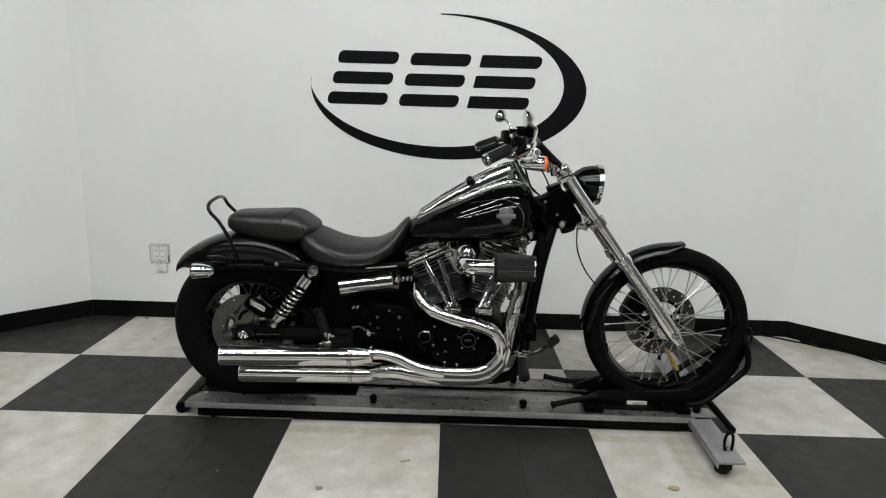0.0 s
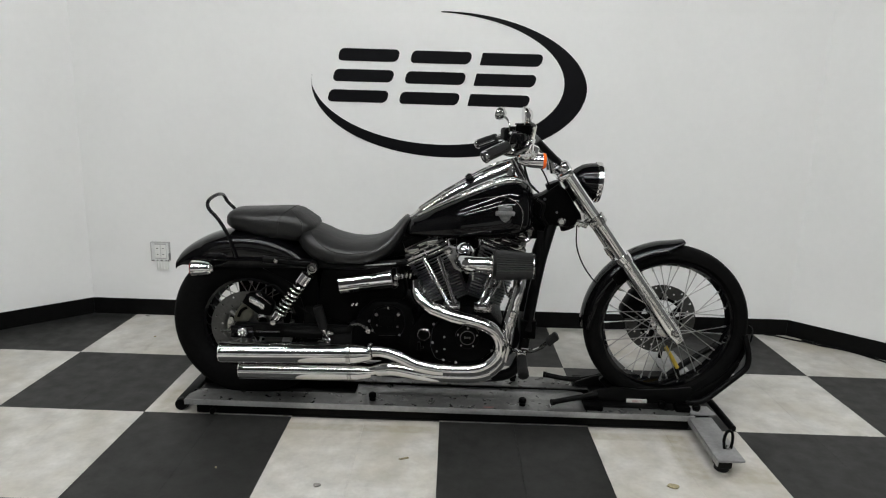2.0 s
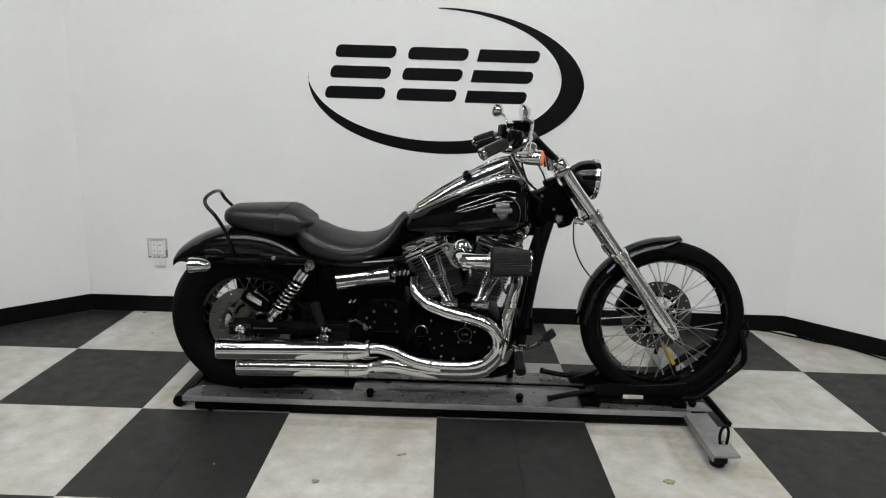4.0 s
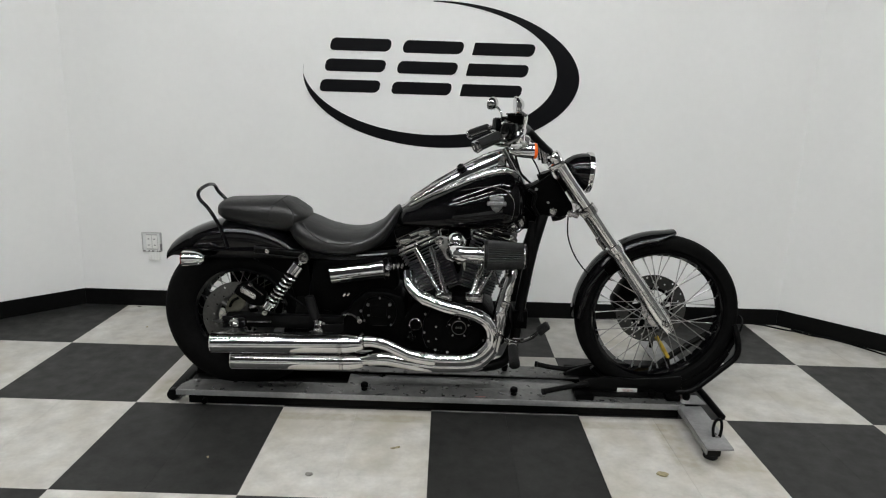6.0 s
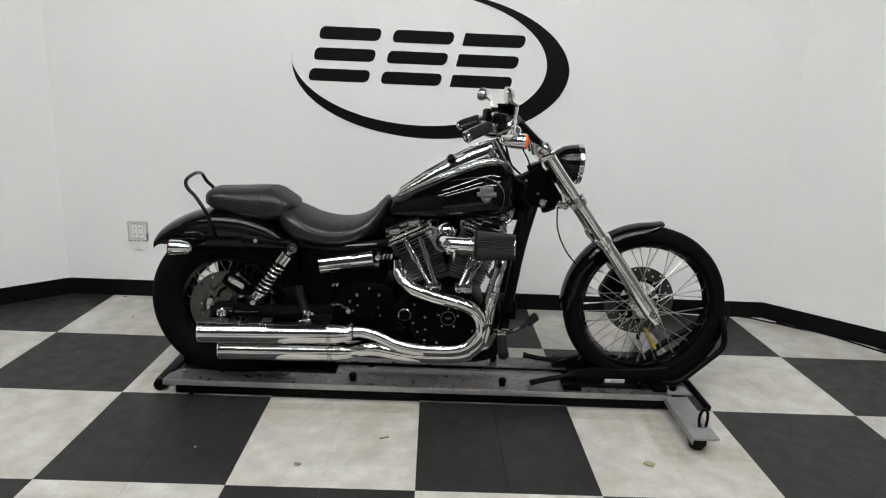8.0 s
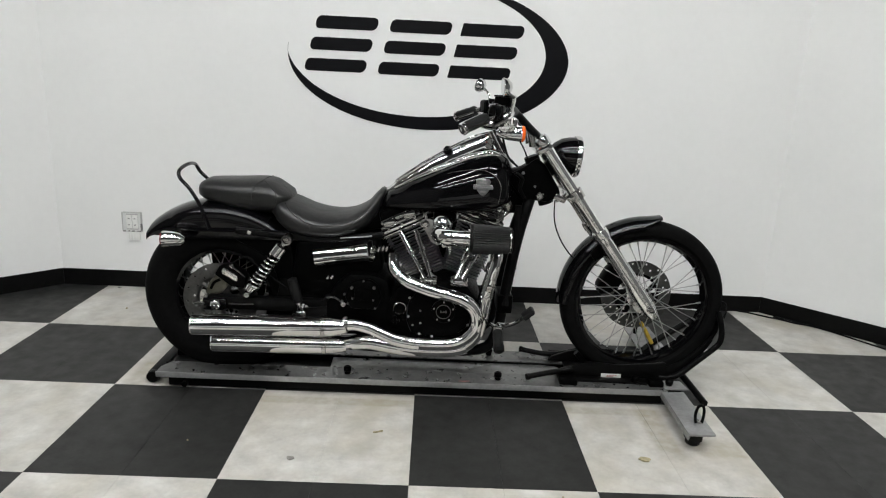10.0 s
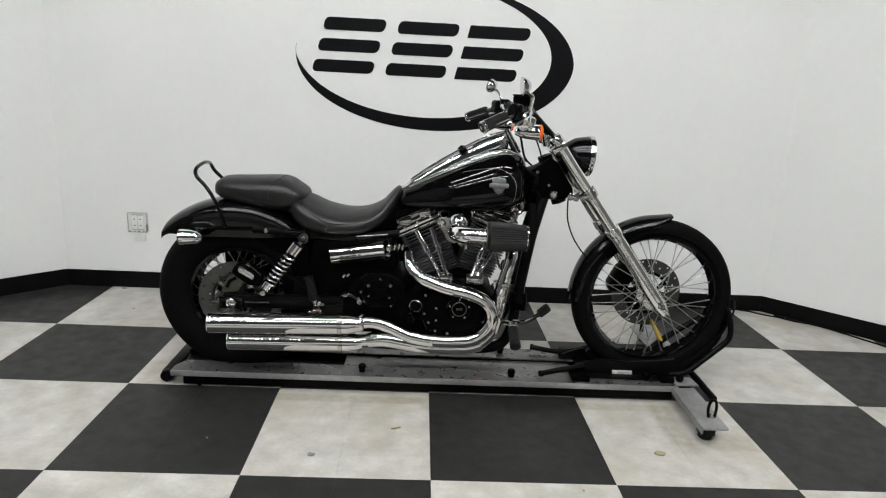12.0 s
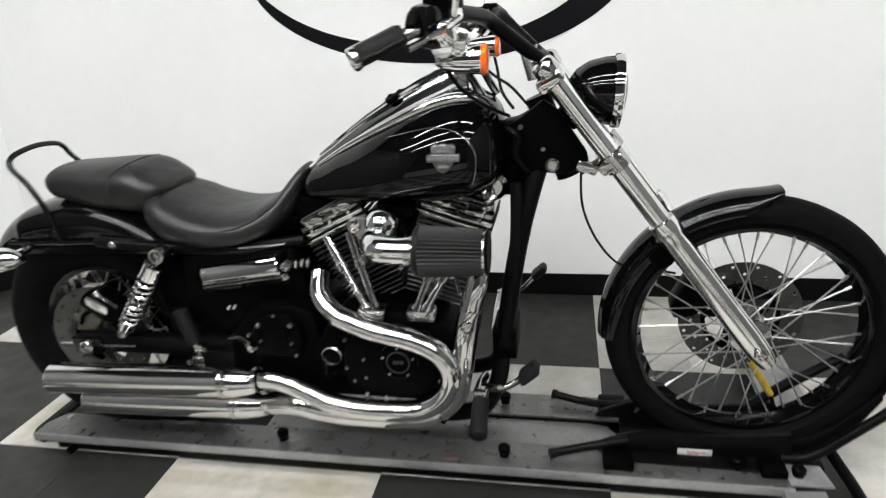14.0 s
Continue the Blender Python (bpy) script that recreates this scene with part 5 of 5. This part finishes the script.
part("paint_mark", flat([(0.785, -0.020), (0.812, -0.022), (0.832, -0.016), (0.828, -0.012), (0.805, -0.014), (0.788, -0.015)], 0.0803, 0.0806), LABEL_RED, stand, "faded red paint mark")
for sy, label in ((-1, "grey steel outrigger foot"), (1, "grey steel outrigger foot")):
    if sy < 0:
        o = part("outrigger", joined(flat([(1.610, -0.044), (1.703, -0.036), (1.698, -0.362), (1.682, -0.366), (1.600, -0.366)], 0.070, 0.078, 0.001),
                                     box((1.6055, -0.205, 0.062), (0.005, 0.32, 0.016), 0, rot("Z", -1.8))), STEEL_L, stand, label)
        part("foot_pad", joined(box((1.650, -0.290, 0.038), (0.056, 0.050, 0.046), 0.006), lathe([(0.024, 0), (0.027, 0.004), (0.027, 0.012), (0.024, 0.016)], (1.650, -0.290, 0.0), (0, 0, 1), 20)), GRIP, o, "black rubber foot")
        part("tie_loop", tube([(1.656, -0.280, 0.078), (1.652, -0.278, 0.11), (1.657, -0.278, 0.138), (1.668, -0.278, 0.147), (1.679, -0.278, 0.138), (1.683, -0.278, 0.11), (1.679, -0.280, 0.078)], 0.0055, 10), FRAME, o, "black tie-down loop")
        part("tie_nut", lathe([(0.012, 0), (0.012, 0.008), (0.006, 0.010)], (1.668, -0.278, 0.078), (0, 0, 1), 6), CHROME_W, o)
    else:
        o = part("outrigger", flat([(1.66, 0.31), (1.79, 0.31), (1.80, 0.72), (1.665, 0.70)], 0.060, 0.068, 0.001), STEEL_L, stand, label)
        part("foot_pad", box((1.735, 0.66, 0.030), (0.06, 0.055, 0.056), 0.008), GRIP, o, "black rubber foot")
        part("tie_post", rod((1.70, 0.62, 0.06), (1.70, 0.62, 0.14), 0.010, 10), FRAME, o)
for x, y in ((0.948, 0.012), (0.332, 0.015), (0.93, 0.255), (1.52, 0.025), (1.655, 0.005)):
    part("clamp_knob", joined(lathe([(0.013, 0), (0.013, 0.012), (0.016, 0.015), (0.016, 0.027), (0.011, 0.032), (0, 0.033)], (x, y, 0.080), (0, 0, 1), 14)), SATIN, stand, "black knob")
part("rail_bolt", bolt((-0.368, 0.045, 0.080), (0, 0, 1), 0.009, 0.008), BOLT, stand)
part("adjuster_screw", joined(lathe([(0.012, 0), (0.012, 0.018), (0, 0.02)], (-0.31, -0.03, 0.035), (0, -1, 0), 10)), SATIN, stand)
# wheel chock
chock = []
for s in (-1, 1):
    ya, yb = MID + s * 0.060, MID + s * 0.076
    chock.append(slab([(1.185, 0.088), (1.20, 0.108), (1.27, 0.136), (1.33, 0.150), (1.45, 0.140), (1.58, 0.150), (1.65, 0.160), (1.655, 0.085)], min(ya, yb), max(ya, yb), 0.004))
chock.append(box((1.45, MID, 0.0835), (0.40, 0.13, 0.012), 0.003))
chock.append(flat([(1.20, MID - 0.092), (1.27, MID - 0.118), (1.66, MID - 0.124), (1.66, MID - 0.062), (1.20, MID - 0.062)], 0.0803, 0.0863, 0.0015))
ch = part("wheel_chock", joined(*chock), FRAME, stand, "black steel front wheel chock")
part("cradle", tube([(1.29, MID, 0.16), (1.36, MID, 0.098), (1.45, MID, 0.0905), (1.5, MID, 0.0905)], 0.012, 10), FRAME, ch)
for off, arm in ((-1, [(1.065, MID - 0.130, 0.100), (1.15, MID - 0.105, 0.108), (1.26, MID - 0.078, 0.118)]), (1, [(1.068, MID + 0.135, 0.108), (1.16, MID + 0.115, 0.100), (1.24, MID + 0.09, 0.112), (1.34, MID + 0.07, 0.15)])):
    part("chock_arm", joined(tube(arm, 0.0115, 12), rod(arm[0], Vector(arm[0]) + Vector((0.012, -off * 0.004, 0)), 0.0135, 12)), FRAME, ch, "black chock arm")
    o = off * 0.072
    part("chock_hoop", tube([(1.63, MID + o, 0.092), (1.685, MID + o, 0.096), (1.722, MID + o, 0.116), (1.765, MID + o, 0.156), (1.808, MID + o, 0.197), (1.846, MID + o, 0.234), (1.864, MID + o, 0.258), (1.868, MID + o, 0.290), (1.864, MID + o * 0.9, 0.330), (1.857, MID + o * 0.72, 0.365), (1.852, MID + o * 0.6, 0.385)], 0.0125, 12), FRAME, ch, "black chock hoop")
    part("pivot_clamp", box((1.235, MID + off * 0.128, 0.092), (0.075, 0.055, 0.024), 0.006), SATIN, ch, "black pivot clamp")
part("pivot_clamp", box((1.60, MID - 0.12, 0.092), (0.06, 0.05, 0.024), 0.006), SATIN, ch)
lab = part("label_plate", box((1.427, MID - 0.0775, 0.093), (0.084, 0.003, 0.020), 0.001), LABEL, ch, "small white warning label")
part("label_bars", joined(box((1.430, MID - 0.0795, 0.096), (0.044, 0.001, 0.0022)), box((1.422, MID - 0.0795, 0.091), (0.028, 0.001, 0.0018))), LABEL_RED, ch)
arc = [(FW.x + r * math.cos(radians(a)), FW.z + r * math.sin(radians(a))) for r, span in ((0.3395, range(-84, -11, 8)), (0.349, range(-12, -85, -8))) for a in span]
part("cradle_plate", slab(arc, MID - 0.040, MID + 0.040, 0.002), FRAME, ch, "curved black cradle plate")
part("lock_wire", tube([(1.868, MID - 0.045, 0.33), (1.884, MID - 0.04, 0.375), (1.890, MID - 0.02, 0.405), (1.880, MID, 0.412), (1.868, MID + 0.02, 0.395)], 0.004, 8), FRAME, ch)
part("chock_gusset", slab([(1.56, 0.090), (1.70, 0.090), (1.755, 0.140), (1.812, 0.200), (1.845, 0.258), (1.835, 0.278), (1.800, 0.232), (1.750, 0.180), (1.700, 0.146), (1.64, 0.118)], MID - 0.052, MID - 0.044, 0.002), FRAME, ch, "black chock gusset")
part("cross_brace", tube([(1.56, MID + 0.075, 0.11), (1.66, MID + 0.078, 0.20), (1.80, MID + 0.078, 0.30)], 0.014, 10), FRAME, ch)

strap = thing("tie_down_strap", (1.62, 0.235, 0.07), "short yellow webbing strap hanging by the front wheel", "strap")
part("webbing", tube([(1.570, 0.190, 0.287), (1.592, 0.191, 0.254), (1.612, 0.190, 0.222), (1.630, 0.190, 0.193)], [0.0085, 0.009, 0.009, 0.0085], 12, 4), YELLOW, strap, "rolled yellow webbing")
part("strap_hook", tube([(1.571, 0.190, 0.285), (1.563, 0.188, 0.298), (1.570, 0.184, 0.310), (1.583, 0.182, 0.306)], 0.004, 8), STEEL_D, strap)
part("strap_tail", tube([(1.629, 0.190, 0.195), (1.65, 0.21, 0.14), (1.675, 0.225, 0.07)], 0.006, 8), FRAME, strap)

# ---------------------------------------------------------------- on the wall and the floor
Y0 = WALL_Y - 0.0015


def decal(outer, holes, name, parent):
    bm = bmesh.new()
    edges = []
    for ring in [outer] + holes:
        vs = [bm.verts.new((x, Y0, z)) for x, z in ring]
        edges += [bm.edges.new((vs[i], vs[(i + 1) % len(vs)])) for i in range(len(vs))]
    bmesh.ops.triangle_fill(bm, use_beauty=True, use_dissolve=False, edges=edges)
    r = bmesh.ops.extrude_face_region(bm, geom=bm.faces[:])
    bmesh.ops.translate(bm, vec=(0, -0.001, 0), verts=[v for v in r["geom"] if isinstance(v, bmesh.types.BMVert)])
    return part(name, bm, VINYL, parent, smooth=False)


def rounded(x0, x1, z0, z1, radii, lean, n=6):
    """A leaning rectangle with rounded corners: lower left, lower right, upper right, upper left."""
    out = []
    for (cx, cz, a0), r in zip(((x0, z0, 180), (x1, z0, 270), (x1, z1, 0), (x0, z1, 90)), radii):
        sx, sz = (1 if cx == x0 else -1), (1 if cz == z0 else -1)
        ox, oz = cx + sx * r, cz + sz * r
        for k in range(n + 1):
            a = radians(a0 + 90 * k / n)
            out.append((ox + r * math.cos(a), oz + r * math.sin(a)))
    return [(x + lean * (z - z0), z) for x, z in out]


sign = thing("wall_sign", (0.59, Y0, 1.37), "black vinyl wall emblem of leaning bars inside a swoosh", "wall sign")
EC, EA, EB = Vector((0.5987, 1.3721)), 0.756, 0.3883     # outer ellipse
IC, IA, IB = Vector((0.5323, 1.4043)), 0.6968, 0.3505    # inner ellipse
strip = []
for k in range(121):
    u = k / 120
    ph = radians(94 - 280 * u)
    o = Vector((EA * math.cos(ph), EB * math.sin(ph))) * (1 - 0.021 * max(0.0, math.sin(2 * ph) if 0 < ph < math.pi / 2 else 0.0))
    ct, st = math.cos(0.0273), math.sin(-0.0273)
    ex, ez = EC.x - IC.x, EC.y - IC.y
    dx, dz = ct * ex + st * ez, ct * ez - st * ex
    ox, oz = ct * o.x + st * o.y, ct * o.y - st * o.x
    qa = (ox / IA) ** 2 + (oz / IB) ** 2
    qb = 2 * (ox * dx / IA ** 2 + oz * dz / IB ** 2)
    qc = (dx / IA) ** 2 + (dz / IB) ** 2 - 1
    t = (-qb + math.sqrt(qb * qb - 4 * qa * qc)) / (2 * qa)
    t = min(t, 0.9985)
    strip.append((tuple(EC + o), tuple(EC + o * t)))
bm = bmesh.new()
vs = [[bm.verts.new((x, Y0 - dy, z)) for dy in (0, 0.001) for x, z in pair] for pair in strip]
for p, q in zip(vs, vs[1:]):
    bm.faces.new((p[2], p[3], q[3], q[2]))
    bm.faces.new((p[0], q[0], q[1], p[1]))
    bm.faces.new((p[0], p[2], q[2], q[0]))
    bm.faces.new((p[1], q[1], q[3], p[3]))
part("swoosh", bm, VINYL, sign, smooth=False)
for x0, x1, z0, sharp_left in ((-0.072, 0.268, 1.272, False), (0.322, 0.660, 1.270, False), (0.702, 1.046, 1.268, True)):
    z1, lean = z0 + 0.285, 0.235
    h = z1 - z0
    for zc, l, r in ((0.116, 0.0, 0.012), (0.50, 0.004, 0.008), (0.884, 0.008, 0.004)):
        za, zb = z0 + h * (zc - 0.116), z0 + h * (zc + 0.116)
        ra = 0.006 if sharp_left else 0.025
        decal([(x + lean * (za - z0), z) for x, z in rounded(x0 + l, x1 - r, za, zb, (ra, 0.028, 0.028, ra), lean)], [], "bar", sign)

outlet = thing("wall_outlet", (-1.05, WALL_Y, 0.39), "white wall outlet plate with a small adapter below", "wall outlet")
part("plate", box((-1.052, WALL_Y - 0.006, 0.390), (0.106, 0.012, 0.112), 0.005), CLEAR, outlet, "clear plastic cover")
part("plate_rim", joined(box((-1.1045, WALL_Y - 0.009, 0.390), (0.003, 0.018, 0.112)), box((-0.9995, WALL_Y - 0.009, 0.390), (0.004, 0.018, 0.112)), box((-1.052, WALL_Y - 0.009, 0.4455), (0.106, 0.018, 0.0025)), box((-1.052, WALL_Y - 0.009, 0.3345), (0.106, 0.018, 0.003))), PLASTIC_G, outlet, "grey cover rim")
for x, w in ((-1.096, 0.012), (-1.070, 0.006), (-1.046, 0.012), (-1.020, 0.006), (-1.006, 0.010)):
    part("cover_clip", box((x, WALL_Y - 0.012, 0.338), (w, 0.014, 0.006), 0.001), PLASTIC_D, outlet)
part("hinge", box((-1.0, WALL_Y - 0.011, 0.362), (0.006, 0.016, 0.040), 0.001), PLASTIC_D, outlet)
part("device_plate", box((-1.050, WALL_Y - 0.0125, 0.392), (0.066, 0.003, 0.092), 0.001), PLASTIC_G, outlet, "grey device strap")
for dx in (-0.024, 0.024):
    part("receptacle", box((-1.050 + dx * 0.7, WALL_Y - 0.0145, 0.392), (0.030, 0.005, 0.078), 0.002), PLASTIC_W, outlet)
    for dz in (-0.018, 0.018):
        part("socket_slot", box((-1.050 + dx * 0.7, WALL_Y - 0.0175, 0.392 + dz), (0.010, 0.002, 0.005)), PLASTIC_D, outlet)
part("adapter", joined(box((-1.044, WALL_Y - 0.008, 0.308), (0.064, 0.016, 0.052), 0.003), *[box((-1.068 + 0.016 * k, WALL_Y - 0.017, 0.308), (0.008, 0.004, 0.042), 0.001) for k in range(4)]), PLASTIC_W, outlet, "white ribbed adapter block")

cable = part("floor_cable", tube([(2.50, 1.20, 0.005), (2.55, 1.185, 0.005), (2.63, 1.125, 0.005), (2.70, 1.085, 0.005), (2.75, 1.035, 0.005), (2.82, 1.0, 0.005), (2.89, 0.93, 0.005), (2.98, 0.80, 0.005), (3.1, 0.62, 0.005)], 0.0045, 8), FRAME)
tagged(cable, "thin black cable lying along the baseboard", "cable")
cable2 = part("floor_cable", tube([(2.68, 1.13, 0.005), (2.74, 1.08, 0.006), (2.80, 1.02, 0.005), (2.87, 0.99, 0.005), (2.95, 0.88, 0.006)], 0.004, 8), FRAME)
tagged(cable2, "thin black cable lying along the baseboard", "cable")
plug = part("cable_connector", joined(rod((2.685, 1.10, 0.008), (2.715, 1.07, 0.008), 0.008, 10)), FRAME)
tagged(plug, "black inline connector on the floor", "connector")

for x, y, r, kind in ((1.432, -0.417, 0.022, 0), (0.486, -0.298, 0.018, 1), (0.207, -0.485, 0.013, 2), (-1.142, 1.180, 0.012, 2), (2.95, 0.98, 0.008, 2), (-0.17, -0.40, 0.004, 0), (1.10, -0.65, 0.004, 0), (-0.95, 0.85, 0.006, 0)):
    bm = bmesh.new()
    n = 12
    vs = []
    for k in range(n):
        a = 2 * math.pi * k / n
        rr = r * (0.6 + 0.5 * random.random())
        sq = 0.35 if kind == 1 else 0.75
        vs.append((x + rr * math.cos(a) + (0.4 * rr * math.sin(a) if kind == 1 else 0), y + rr * sq * math.sin(a) + (0.3 * rr * math.cos(a) if kind == 1 else 0)))
    bm = flat(vs, 0.0015, 0.004)
    for v in bm.verts:
        v.co.z += 0.003 * random.random() * (v.co.z > 0.003)
    tagged(part("floor_crumb", bm, SCUFF if kind == 2 else LEAF, None, "", False), "small dry crumb of debris on the floor tile", "debris", "crumbs on the floor")

# ---------------------------------------------------------------- the floor
floor = part("floor", flat(ROOM, -0.06, -0.004), SUBFLOOR, smooth=False)
tagged(floor, "black and white checkered vinyl tile floor", "floor", kind="structure")
shared = {}
for i in range(-10, 14):
    for j in range(-10, 2):
        x0, x1 = i * TILE / 2, (i + 1) * TILE / 2
        y0, y1 = j * TILE, (j + 1) * TILE
        white = ((i // 2) + j) % 2 == 1
        g = 0.00025
        quad = [(x0 + g, y0 + g), (x1 - g, y0 + g), (x1 - g, y1 - g), (x0 + g, y1 - g)]
        cut = clip_poly(quad, ROOM)
        if len(cut) < 3:
            continue
        whole = all(abs(a - c) + abs(b - e) < 1e-6 for (a, b), (c, e) in zip(quad, cut)) and len(cut) == 4
        key = ("tile", white)
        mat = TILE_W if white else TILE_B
        if whole and key in shared:
            link("tile", shared[key], floor, "", Matrix.Translation((x0, y0, 0)))
            continue
        shape = [(a - x0, b - y0) for a, b in cut]
        bm = bmesh.new()
        lowv = [bm.verts.new((a, b, -0.004)) for a, b in shape]
        cxm, cym = sum(a for a, b in shape) / len(shape), sum(b for a, b in shape) / len(shape)
        midv = [bm.verts.new((a, b, -0.0005)) for a, b in shape]
        topv = [bm.verts.new((a + (cxm - a) * 0.0015, b + (cym - b) * 0.0015, 0.0)) for a, b in shape]
        for p, q in ((lowv, midv), (midv, topv)):
            for k in range(len(shape)):
                bm.faces.new((p[k], p[(k + 1) % len(shape)], q[(k + 1) % len(shape)], q[k]))
        bm.faces.new(topv)
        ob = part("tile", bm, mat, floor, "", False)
        ob.matrix_basis = Matrix.Translation((x0, y0, 0))
        if whole:
            shared[key] = ob.data
